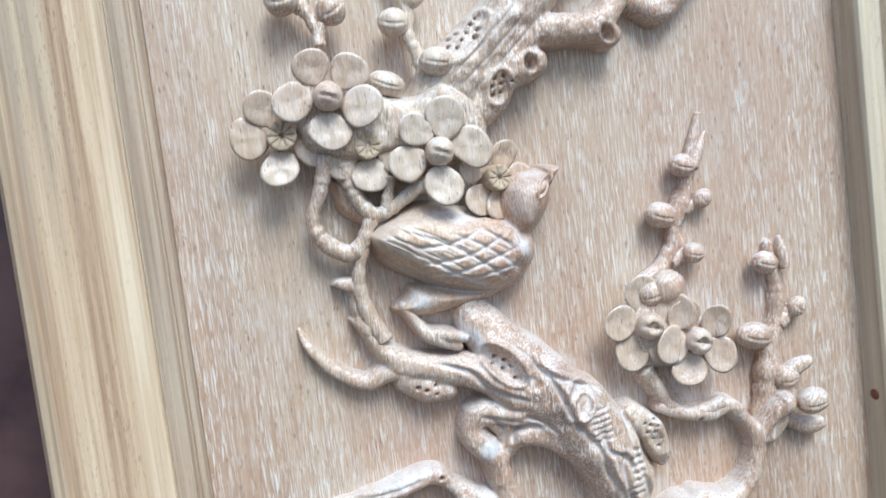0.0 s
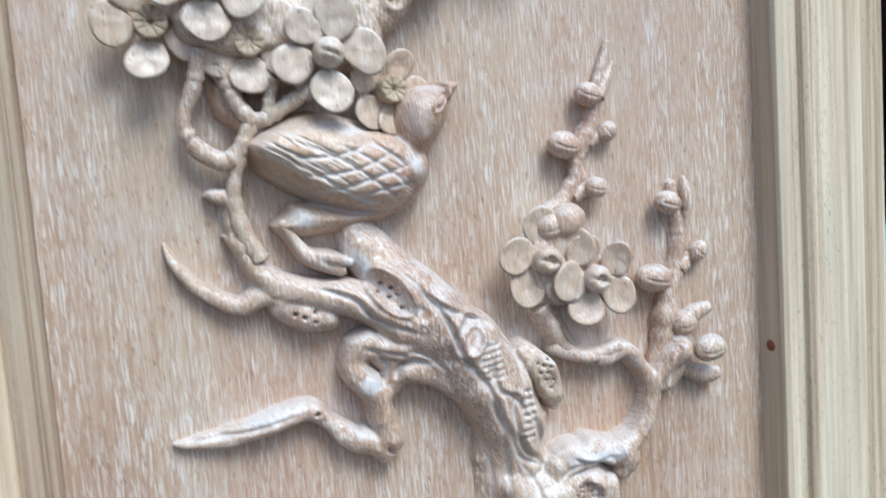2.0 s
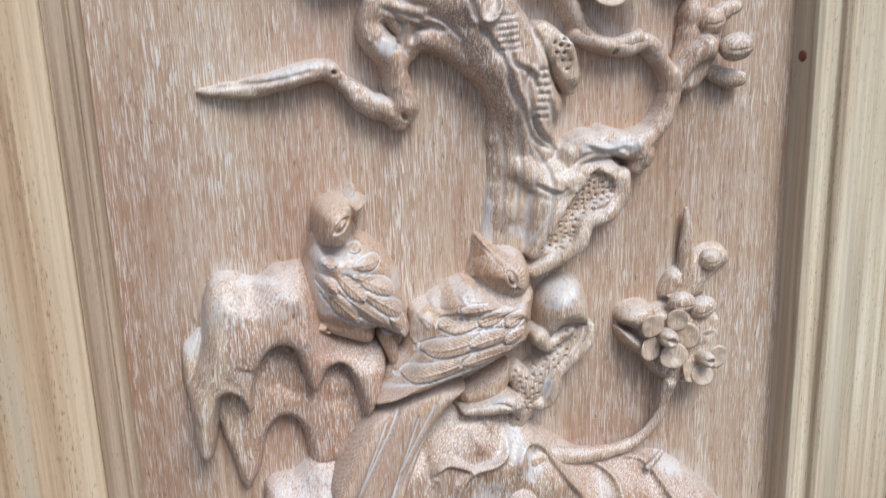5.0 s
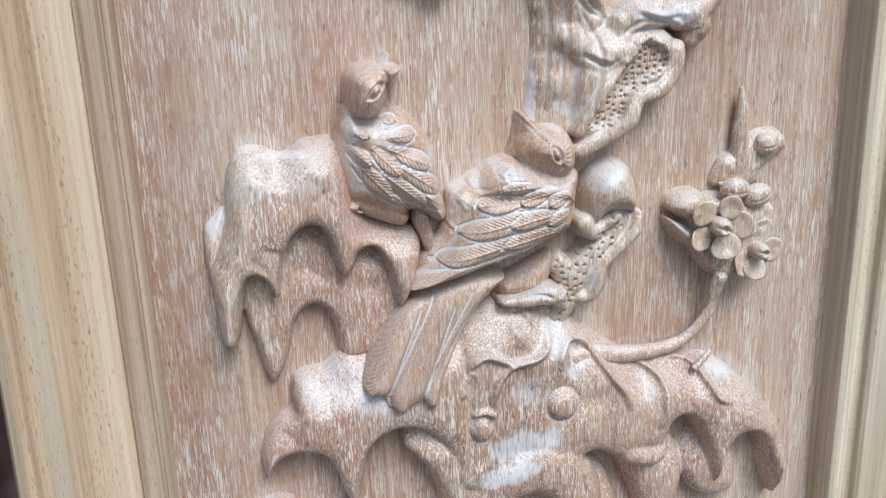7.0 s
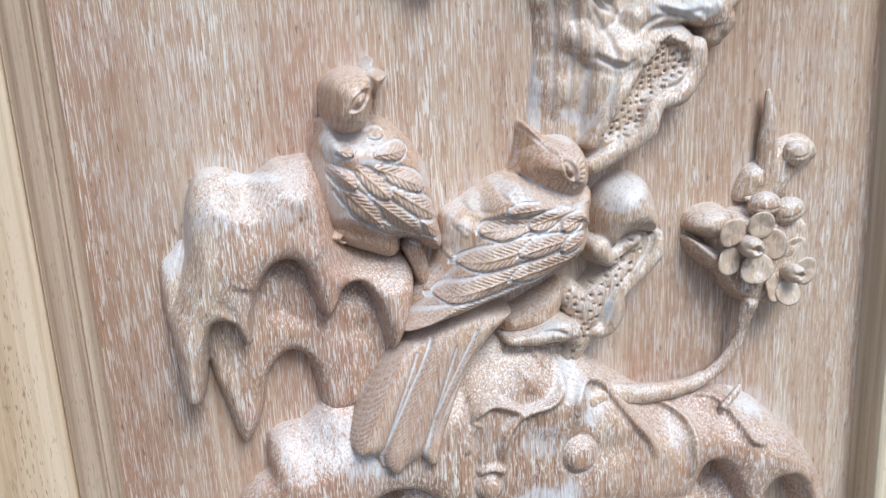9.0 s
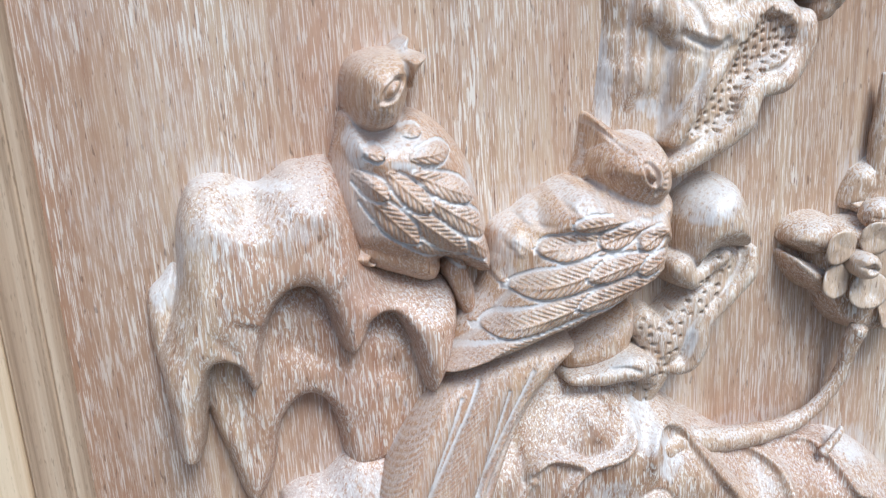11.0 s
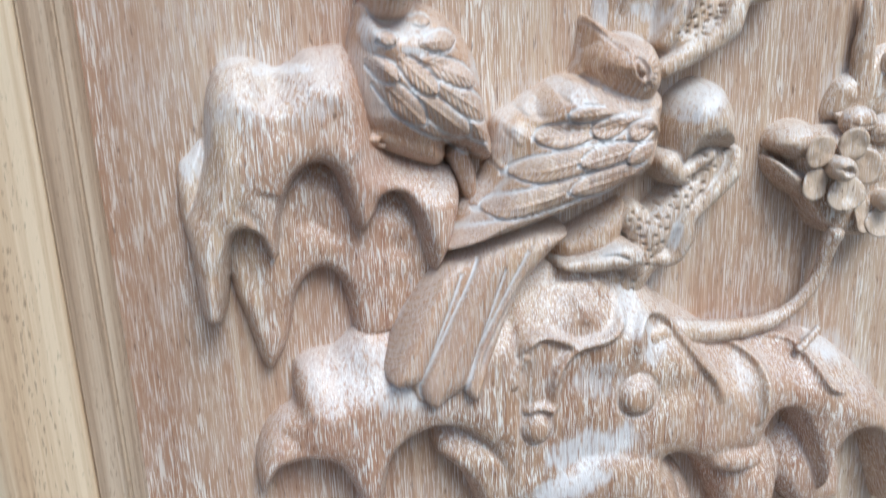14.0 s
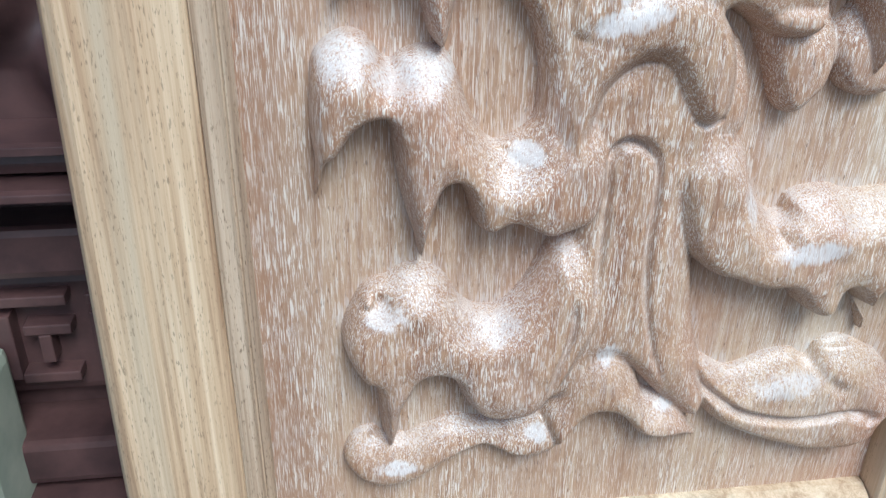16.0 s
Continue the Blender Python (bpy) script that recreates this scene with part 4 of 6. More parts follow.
twig([(-0.0755, 0.629), (-0.0788, 0.6191), (-0.0798, 0.6102), (-0.0773, 0.5984), (-0.0722, 0.588)], [0.0026, 0.0025, 0.0028, 0.0034, 0.0036], [0.009, 0.007, 0.008], 5)
twig([(-0.0934, 0.7241), (-0.0873, 0.7206), (-0.0838, 0.7128), (-0.0831, 0.7052)], [0.0038, 0.0028, 0.0022, 0.0024], [0.008, 0.009, 0.013], 6)
twig([(-0.0766, 0.7179), (-0.0815, 0.7138), (-0.0833, 0.7074)], [0.0026, 0.0020, 0.0020], [0.010, 0.012], 7)
twig([(-0.0562, 0.7423), (-0.0496, 0.7289), (-0.047, 0.7177), (-0.0481, 0.7077), (-0.0452, 0.6997), (-0.0441, 0.6917), (-0.0461, 0.684)], [0.0026, 0.0026, 0.0026, 0.0026, 0.0028, 0.0032], [0.006, 0.008, 0.009, 0.009], 8)
twig([(0.0367, 0.5581), (0.0422, 0.5483), (0.0478, 0.5396), (0.0588, 0.5348), (0.0717, 0.538)], [0.0040, 0.0032, 0.0026, 0.0030, 0.0032], [0.008, 0.007, 0.008], 9)
twig([(0.0422, 0.5925), (0.0523, 0.6007), (0.0576, 0.6093), (0.0588, 0.617), (0.0641, 0.6256), (0.0669, 0.6343), (0.0691, 0.643), (0.0733, 0.6538), (0.0767, 0.6646)], [0.0055, 0.0042, 0.0032, 0.0032, 0.0037, 0.0032, 0.003, 0.0028, 0.0013], [0.0021, 0.0021, 0.0017, 0.0017, 0.001], 10)
twig([(0.0907, 0.5213), (0.0953, 0.5353), (0.0976, 0.5472), (0.0995, 0.5566), (0.1045, 0.5681), (0.1057, 0.5799), (0.1055, 0.5893), (0.1039, 0.6046)], [0.0045, 0.0055, 0.0063, 0.0047, 0.0035, 0.0032, 0.0035, 0.0018], [0.0024, 0.0021, 0.0017, 0.001], 11)
twig([(0.0168, 0.3516), (0.0287, 0.3531), (0.0456, 0.3508), (0.0653, 0.3511), (0.0777, 0.3566), (0.0849, 0.3665), (0.0865, 0.3772), (0.0879, 0.3842)], [0.0052, 0.0046, 0.0036, 0.0026, 0.0023, 0.0025, 0.0032], [0.010, 0.009, 0.007, 0.008, 0.012], 12)
twig([(0.0769, 0.3408), (0.0824, 0.3454), (0.0856, 0.3482)], [0.0016, 0.0016, 0.0010], [0.012, 0.010], 13)
twig([(0.09, 0.4201), (0.0971, 0.4261), (0.1055, 0.4316), (0.114, 0.4346)], [0.0042, 0.0035, 0.0028, 0.0015], [0.0021, 0.0017, 0.0014], 14)

twig([(0.1053, 0.566), (0.1092, 0.5695), (0.1131, 0.5725)], [0.0037, 0.0032, 0.0037], [0.0021, 0.0021], 15)
twig([(0.0648, 0.6227), (0.0689, 0.6252), (0.073, 0.6272)], [0.0032, 0.003, 0.0035], [0.0017, 0.0021], 16)
twig([(0.0564, 0.6012), (0.0606, 0.6032), (0.0649, 0.6045)], [0.0037, 0.0035, 0.0037], [0.0021, 0.0024], 17)

# leaf-like tips
def tip(path, radii, heights, seed):
    part("leaf_tip", rod(path, radii, heights, 0.05, seed=seed), BARK, panel)

tip([(0.0965, 0.4628), (0.0975, 0.4540), (0.0975, 0.4435), (0.0977, 0.4305), (0.0961, 0.4230)], [0.0008, 0.0026, 0.0036, 0.0044, 0.0040], [0.004, 0.004, 0.003, 0.003], 1)
tip([(0.0779, 0.6561), (0.0736, 0.6484), (0.0693, 0.6412)], [0.0006, 0.0026, 0.0030], [0.003, 0.005], 2)
tip([(0.108, 0.6063), (0.1089, 0.5996), (0.1098, 0.5916)], [0.0010, 0.0032, 0.0030], [0.004, 0.005], 3)
tip([(0.1164, 0.5492), (0.1089, 0.5468), (0.1005, 0.5415)], [0.0022, 0.0042, 0.0040], [0.008, 0.006], 4)
tip([(0.1039, 0.5226), (0.1135, 0.5189), (0.1211, 0.5184)], [0.0030, 0.0046, 0.0028], [0.004, 0.005, 0.005], 5)

# buds
for t_c, hh, rx, rz, tn in (
        ((-0.0952, 0.7248), 0.010, 0.0066, 0.0064, 10), ((-0.0772, 0.7191), 0.011, 0.0058, 0.0060, 30), ((-0.0535, 0.7127), 0.010, 0.0062, 0.0058, -5),
        ((-0.0443, 0.722), 0.009, 0.0042, 0.0050, -60), ((-0.0394, 0.6955), 0.016, 0.0068, 0.0056, -10), ((-0.0595, 0.6893), 0.012, 0.0075, 0.0048, -20),
        ((0.0639, 0.6427), 0.0065, 0.0058, 0.0050, -15), ((0.0518, 0.6228), 0.007, 0.0072, 0.0056, -15), ((0.073, 0.6272), 0.0045, 0.0040, 0.0048, -50),
        ((0.0657, 0.6045), 0.006, 0.0050, 0.0046, -10), ((0.0988, 0.5956), 0.0065, 0.0062, 0.0050, -15), ((0.114, 0.5732), 0.0045, 0.0042, 0.0050, -40),
        ((0.0897, 0.5643), 0.008, 0.0084, 0.0060, -12), ((0.1123, 0.5321), 0.013, 0.0076, 0.0060, 8), ((0.1036, 0.5429), 0.007, 0.0060, 0.0056, 10),
        ((0.0425, 0.5907), 0.010, 0.0062, 0.0056, 20), ((0.1082, 0.4383), 0.006, 0.0050, 0.0050, 10), ((0.1023, 0.4173), 0.011, 0.0066, 0.0052, 20),
        ((0.0923, 0.4206), 0.011, 0.0064, 0.0050, 0), ((0.0493, 0.5921), 0.010, 0.0085, 0.0075, 20)):
    bud(panel, t_c, hh, rx, rz, tn, seed=int(1000 * rx + hh * 5000), split=rx != 0.0085)

# blossoms
blossom(panel, (-0.1023, 0.6735), 0.013, 0.0215, 0, "button", seed=3, size=0.0070, cup=0.0010, label="blossom with a sliced round button heart", angles=(116, 182, 262, 335, 40))
blossom(panel, (-0.0704, 0.6661), 0.013, 0.0190, 0, "button", seed=4, size=0.0066, cup=0.0010, label="blossom with a sliced round button heart", angles=(268, 205, 338, 60, 130))
blossom(panel, (-0.0205, 0.6476), 0.012, 0.0180, 0, "button", lean=14, seed=5, size=0.0064, cup=0.0010, label="blossom with a sliced round button heart", angles=(62, 226, 278, 150, 350))
blossom(panel, (-0.0835, 0.6857), 0.021, 0.0235, 0, "boss", seed=1, size=0.0073, cup=0.0012, label="open five-petalled blossom with a domed heart", angles=(113, 41, 338, 267, 183))
blossom(panel, (-0.0437, 0.6605), 0.021, 0.0235, 0, "boss", seed=2, size=0.0073, cup=0.0012, label="open five-petalled blossom with a domed heart", angles=(72, 4, 270, 194, 130))
blossom(panel, (0.0386, 0.5777), 0.012, 0.0200, 20, "ball", lean=-3, seed=6, size=0.0078, cup=0.0022, label="cupped blossom with a ball heart")
blossom(panel, (0.059, 0.5682), 0.014, 0.0200, 35, "ball", seed=7, size=0.0077, cup=0.0022, label="cupped blossom with a ball heart")
blossom(panel, (0.0837, 0.4065), 0.015, 0.0155, 0, "ball", lean=-6, seed=8, size=0.0056, cup=0.0016, label="cupped blossom with a ball heart", angles=(143, 215, 290, 357, 60))
blossom(panel, (0.1027, 0.3939), 0.013, 0.0135, 0, "ball", lean=6, seed=9, size=0.0050, cup=0.0016, label="cupped blossom with a ball heart", angles=(355, 67, 268, 222))

# masses behind the blossoms
def calyx(outline, top, edge):
    xs, zs = [p[0] for p in outline], [p[1] for p in outline]
    cl = Carving(min(xs) - 0.006, max(xs) + 0.006, min(zs) - 0.006, max(zs) + 0.006, 0.0006)
    cl.mound(outline, top, edge, bumps=0.0012).rough(0.0004, 0.003, 8)
    cl.part("calyx", BARK, panel, "rough carved mass that carries the blossoms")

calyx([(-0.0969, 0.6812), (-0.0826, 0.6912), (-0.0649, 0.6877), (-0.0514, 0.6846), (-0.0367, 0.6904), (-0.0213, 0.6755), (-0.0228, 0.6593), (-0.0451, 0.6543), (-0.0586, 0.6601), (-0.077, 0.6596), (-0.0942, 0.6656)], 0.0180, 0.005)
calyx([(0.0306, 0.5828), (0.039, 0.5918), (0.0505, 0.5978), (0.0584, 0.5918), (0.0549, 0.5846), (0.0683, 0.575), (0.07, 0.5618), (0.0525, 0.5567), (0.036, 0.558), (0.0305, 0.5702)], 0.0130, 0.005)
calyx([(0.0332, 0.5572), (0.0468, 0.555), (0.0514, 0.544), (0.0537, 0.5371), (0.0432, 0.5453)], 0.0065, 0.004)
calyx([(0.0639, 0.4146), (0.0670, 0.4195), (0.0739, 0.4214), (0.0811, 0.4189), (0.0826, 0.4109), (0.0739, 0.4079), (0.0672, 0.4108)], 0.0135, 0.005)
calyx([(0.0644, 0.4098), (0.0725, 0.4063), (0.0818, 0.4022), (0.0796, 0.3948), (0.0719, 0.3971), (0.0660, 0.4035)], 0.0120, 0.005)
calyx([(0.0881, 0.4312), (0.0944, 0.4361), (0.1055, 0.4438), (0.1153, 0.4441), (0.1198, 0.4361), (0.1089, 0.4276), (0.1068, 0.4203), (0.0866, 0.4209)], 0.0060, 0.004)
calyx([(0.0722, 0.4107), (0.0808, 0.4177), (0.1, 0.4186), (0.113, 0.4125), (0.1139, 0.3988), (0.1103, 0.3824), (0.097, 0.3793), (0.0815, 0.3862)], 0.0125, 0.004)
calyx([(0.0440, 0.5935), (0.0520, 0.6030), (0.0560, 0.6120), (0.0570, 0.6230), (0.0625, 0.6330), (0.0660, 0.6440), (0.0720, 0.6540), (0.0740, 0.6440), (0.0705, 0.6330), (0.0690, 0.6250), (0.0630, 0.6150), (0.0640, 0.6060), (0.0560, 0.5950)], 0.0045, 0.004)
calyx([(0.0900, 0.5230), (0.0935, 0.5360), (0.0950, 0.5500), (0.0960, 0.5620), (0.1010, 0.5720), (0.1020, 0.5880), (0.1010, 0.6030), (0.1060, 0.6040), (0.1085, 0.5880), (0.1080, 0.5730), (0.1040, 0.5600), (0.1030, 0.5450), (0.0980, 0.5260)], 0.0050, 0.004)

# ---- birds (plain carved figures) ----
b0 = Carving(-0.092, 0.03, 0.565, 0.69, 0.0004)
b0.mound([(-0.0729, 0.6315), (-0.0621, 0.6394), (-0.0500, 0.6420), (-0.0361, 0.6390), (-0.0251, 0.6344), (-0.0169, 0.6316), (-0.0109, 0.6261), (-0.0063, 0.6206), (-0.0060, 0.6133), (-0.0109, 0.6058), (-0.0182, 0.6014), (-0.0311, 0.6003), (-0.0453, 0.6043), (-0.0569, 0.6105), (-0.0662, 0.6163), (-0.0724, 0.6227)], 0.0205, 0.012)
b0.mound([(-0.0681, 0.6006), (-0.0625, 0.6051), (-0.0594, 0.6089), (-0.0479, 0.6074), (-0.0338, 0.6049), (-0.0186, 0.6057), (-0.0233, 0.5997), (-0.0345, 0.5967), (-0.0470, 0.5955), (-0.0571, 0.5950), (-0.0640, 0.5963)], 0.0125, 0.007)
b0.mound([(-0.0211, 0.6304), (-0.0212, 0.6394), (-0.0182, 0.6461), (-0.0116, 0.6494), (-0.0035, 0.6500), (0.0023, 0.6482), (0.0032, 0.6424), (0.0027, 0.6363), (0.0002, 0.6307), (-0.0041, 0.6254), (-0.0100, 0.6214), (-0.0167, 0.6227)], 0.0245, 0.013)
b0.mound([(-0.0008, 0.6502), (0.0074, 0.6495), (0.0048, 0.6442), (0.0015, 0.6403), (-0.0018, 0.6429)], 0.0190, 0.005, soft=0.003)
b0.mound([(-0.0312, 0.6330), (-0.0188, 0.6324), (-0.0067, 0.6236), (-0.0070, 0.6143), (-0.0144, 0.6086), (-0.0246, 0.6134), (-0.0322, 0.6220)], 0.0210, 0.010, soft=0.006)
b0.mound([(-0.0740, 0.6312), (-0.0643, 0.6370), (-0.0511, 0.6380), (-0.0372, 0.6338), (-0.0233, 0.6295), (-0.0170, 0.6239), (-0.0139, 0.6159), (-0.0154, 0.6095), (-0.0214, 0.6058), (-0.0299, 0.6044), (-0.0420, 0.6066), (-0.0535, 0.6114), (-0.0627, 0.6180), (-0.0713, 0.6236)], 0.0235, 0.006, soft=0.0008)
b0.mound([(-0.0859, 0.6537), (-0.0773, 0.654), (-0.0693, 0.6429), (-0.0584, 0.6349), (-0.0526, 0.6226), (-0.0689, 0.6245), (-0.0748, 0.6344), (-0.0836, 0.6417)], 0.0090, 0.005)
for g in ([(-0.0524, 0.6281), (-0.0411, 0.6224), (-0.0298, 0.6137), (-0.0217, 0.6067)], [(-0.0435, 0.6288), (-0.0330, 0.6231), (-0.0234, 0.6163), (-0.0159, 0.6107)], [(-0.0586, 0.6238), (-0.0458, 0.6144), (-0.0343, 0.6076), (-0.0272, 0.6055)], [(-0.0341, 0.6291), (-0.0248, 0.6246), (-0.0174, 0.6181)],
          [(-0.0193, 0.6263), (-0.0333, 0.6199), (-0.0455, 0.6179), (-0.0572, 0.6179)], [(-0.0164, 0.6197), (-0.0296, 0.6157), (-0.0420, 0.6126), (-0.0529, 0.6118)], [(-0.0153, 0.6127), (-0.0258, 0.6114), (-0.0394, 0.6080)], [(-0.0281, 0.6291), (-0.0389, 0.6254), (-0.0489, 0.6240), (-0.0604, 0.6251)]):
    b0.gouge(g, 0.0008, 0.0010, paste=0.6)
rnd = random.Random(12)
for k in range(44):
    # short barbs cut across the scales, longer ones towards the wing's tip
    f = rnd.random()
    x, z = -0.0760 + 0.055 * f + rnd.uniform(-0.002, 0.002), 0.6335 - 0.016 * f + rnd.uniform(-0.006, 0.006)
    d = 0.009 if f < 0.45 else 0.004
    b0.gouge([(x, z), (x + d, z - 0.55 * d), (x + 1.7 * d, z - 1.1 * d)], 0.0003, 0.0004, paste=0.5)
b0.gouge([(-0.0727, 0.6229), (-0.0628, 0.6168), (-0.0536, 0.6103), (-0.0421, 0.6054), (-0.0300, 0.6032), (-0.0203, 0.6045), (-0.0140, 0.6094)], 0.0010, 0.0018, paste=0.3)
e0 = (-0.0032, 0.6419)
b0.eye(e0, 0.0028, 0.0012, 48)
for k in range(10):
    b0.gouge([(e0[0] - 0.004 - 0.0013 * k, e0[1] + 0.005 - 0.0003 * k), (e0[0] - 0.0055 - 0.0010 * k, e0[1] - 0.004), (e0[0] - 0.0035 - 0.0010 * k, e0[1] - 0.014)], 0.0003, 0.0004, paste=0.4)
for c, a, b, turn in (((-0.0145, 0.6198), 0.004, 0.008, 20), ((-0.0566, 0.6027), 0.0070, 0.0040, -10), ((-0.0399, 0.6345), 0.012, 0.003, -10), ((-0.0066, 0.6474), 0.005, 0.002, 0)):
    b0.dab(c, a, b, turn, 0.7)
b0.rough(0.0003, 0.003, 3)
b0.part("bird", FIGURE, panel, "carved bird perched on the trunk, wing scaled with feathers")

b1 = Carving(-0.095, 0.01, 0.385, 0.52, 0.0003, 0.002)
b1.mound([(-0.0695, 0.4645), (-0.0719, 0.4588), (-0.0744, 0.4508), (-0.0755, 0.4433), (-0.0748, 0.4346), (-0.0723, 0.4280), (-0.0666, 0.4230), (-0.0582, 0.4193), (-0.0495, 0.4166), (-0.0465, 0.4208), (-0.0420, 0.4203), (-0.0339, 0.4156), (-0.0308, 0.4198), (-0.0329, 0.4308), (-0.0341, 0.4406), (-0.0363, 0.4487), (-0.0401, 0.4550), (-0.0460, 0.4611), (-0.0528, 0.4639), (-0.0612, 0.4623)], 0.0215, 0.017)
b1.mound([(-0.0721, 0.4282), (-0.0650, 0.4298), (-0.0541, 0.4261), (-0.0463, 0.4219), (-0.0469, 0.4170), (-0.0508, 0.4154), (-0.0579, 0.4180), (-0.0664, 0.4219)], 0.0135, 0.010, soft=0.007)
b1.mound([(-0.0696, 0.4708), (-0.0685, 0.4756), (-0.0654, 0.4788), (-0.0607, 0.4802), (-0.0557, 0.4801), (-0.0525, 0.4780), (-0.0516, 0.4738), (-0.0522, 0.4688), (-0.0539, 0.4639), (-0.0563, 0.4602), (-0.0621, 0.4583), (-0.0673, 0.4602), (-0.0695, 0.4651)], 0.0250, 0.015, soft=0.004)
b1.mound([(-0.0565, 0.4779), (-0.0541, 0.4794), (-0.0506, 0.4793), (-0.0468, 0.4775), (-0.0485, 0.4754), (-0.0505, 0.4727), (-0.0522, 0.4691), (-0.0549, 0.4704)], 0.0225, 0.0060, soft=0.003)
b1.mound([(-0.0573, 0.4790), (-0.0548, 0.4813), (-0.0526, 0.4831), (-0.0509, 0.4822), (-0.0513, 0.4797), (-0.0495, 0.4787), (-0.0526, 0.4770)], 0.0130, 0.0080, soft=0.003)
b1.limb([(-0.0423, 0.4186), (-0.0401, 0.4123), (-0.0387, 0.4060)], [0.003, 0.003, 0.002], [0.008, 0.006])
b1.mound([(-0.0689, 0.4613), (-0.0635, 0.4593), (-0.0560, 0.4594), (-0.0471, 0.4579), (-0.0429, 0.4500), (-0.0479, 0.4443), (-0.0585, 0.4454), (-0.0681, 0.4479), (-0.0716, 0.4542)], 0.0205, 0.012, soft=0.006)
b1.mound([(-0.0700, 0.4514), (-0.0643, 0.4523), (-0.0540, 0.4506), (-0.0419, 0.4487), (-0.0358, 0.4404), (-0.0335, 0.4275), (-0.0339, 0.4178), (-0.0448, 0.4237), (-0.0554, 0.4292), (-0.0649, 0.4355), (-0.0697, 0.4439)], 0.0232, 0.006, soft=0.002)
g1 = b1.h.copy()
for f, wd in (([(-0.0518, 0.4314), (-0.0349, 0.4194)], 0.0036), ([(-0.0653, 0.4371), (-0.0441, 0.4254)], 0.0032), ([(-0.0489, 0.4362), (-0.0344, 0.4247)], 0.0036), ([(-0.0584, 0.4403), (-0.0422, 0.4267)], 0.0038), ([(-0.0686, 0.4454), (-0.0549, 0.4307)], 0.0038), ([(-0.0523, 0.4429), (-0.0360, 0.4312)], 0.0038),
              ([(-0.0555, 0.4489), (-0.0393, 0.4413)], 0.0036), ([(-0.0613, 0.4495), (-0.0516, 0.4392)], 0.0034), ([(-0.0697, 0.4497), (-0.0621, 0.4434)], 0.0031), ([(-0.0552, 0.4530), (-0.0438, 0.4535)], 0.0030), ([(-0.0675, 0.4553), (-0.0615, 0.4542)], 0.0021), ([(-0.0571, 0.4587), (-0.0510, 0.4591)], 0.0018)):
    b1.feather(f[0], f[1], wd, 0.0017, 0.0020, 0.0005, g1)
e1 = (-0.0589, 0.4705)
b1.eye(e1, 0.0024, 0.0013, 42)
b1.gouge([(-0.0634, 0.4674), (-0.0608, 0.4678), (-0.0582, 0.4684), (-0.0568, 0.4702)], 0.0006, 0.0011)
b1.gouge([(-0.0611, 0.4717), (-0.0596, 0.4731), (-0.0579, 0.4734), (-0.0562, 0.4727)], 0.0006, 0.0009)
b1.gouge([(-0.0475, 0.4775), (-0.0495, 0.4761), (-0.0517, 0.4735), (-0.0529, 0.4707)], 0.0006, 0.0014)
b1.gouge([(-0.0694, 0.4609), (-0.0641, 0.4582), (-0.0568, 0.4587)], 0.0016, 0.0012)
for k in range(12):
    b1.gouge([(e1[0] - 0.0105 + 0.0014 * k, e1[1] - 0.005 + 0.0002 * k), (e1[0] - 0.0105 + 0.0014 * k, e1[1] - 0.0105)], 0.00025, 0.00035, paste=0.3)
    b1.gouge([(e1[0] - 0.0140 + 0.0008 * k, e1[1] - 0.015), (e1[0] - 0.0150 + 0.0007 * k, e1[1] - 0.028), (e1[0] - 0.0120 + 0.0008 * k, e1[1] - 0.040)], 0.0003, 0.0004, paste=0.4)
for c, a, b, turn in (((-0.0581, 0.4561), 0.0065, 0.0038, -10), ((-0.0684, 0.4552), 0.0026, 0.006, 0), ((-0.0570, 0.4508), 0.006, 0.0018, -15), ((-0.0521, 0.4805), 0.0040, 0.0030, 0), ((-0.0367, 0.4436), 0.003, 0.006, 20)):
    b1.dab(c, a, b, turn, 0.8)
b1.rough(0.0002, 0.003, 4)
b1.part("bird", FIGURE, panel, "small carved bird with upturned beak on the rock")
foot = Carving(-0.09, -0.03, 0.40, 0.46, 0.0004)
foot.mound([(-0.0736, 0.4266), (-0.0721, 0.4291), (-0.0683, 0.4299), (-0.0651, 0.4280), (-0.0634, 0.4249), (-0.0651, 0.4218), (-0.0702, 0.4228), (-0.0730, 0.4241)], 0.0155, 0.004).bowl((-0.0661, 0.4251), 0.0011, 0.0010, 0, 0.004)
foot.gouge([(-0.0724, 0.4272), (-0.0699, 0.4278), (-0.0671, 0.4272)], 0.0006, 0.0010)
foot.part("claw", FIGURE, panel)

b2 = Carving(-0.085, 0.05, 0.365, 0.505, 0.0003, 0.002)
b2.mound([(-0.0029, 0.4411), (-0.0140, 0.4378), (-0.0241, 0.4323), (-0.0304, 0.4285), (-0.0318, 0.4191), (-0.0350, 0.4110), (-0.0415, 0.4041), (-0.0474, 0.3954), (-0.0508, 0.3867), (-0.0351, 0.3886), (-0.0202, 0.3939), (-0.0087, 0.3973), (0.0024, 0.4011), (0.0129, 0.4051), (0.0198, 0.4089), (0.0226, 0.4160), (0.0235, 0.4246), (0.0241, 0.4330), (0.0179, 0.4379), (0.0057, 0.4412)], 0.0215, 0.018, tilt=(0.10, 0.0))
b2.mound([(-0.0023, 0.4473), (0.0017, 0.4512), (0.0064, 0.4527), (0.0131, 0.4530), (0.0182, 0.4502), (0.0213, 0.4443), (0.0216, 0.4370), (0.0182, 0.4319), (0.0116, 0.4296), (0.0051, 0.4320), (-0.0003, 0.4368), (-0.0030, 0.4422)], 0.0250, 0.015, soft=0.005)
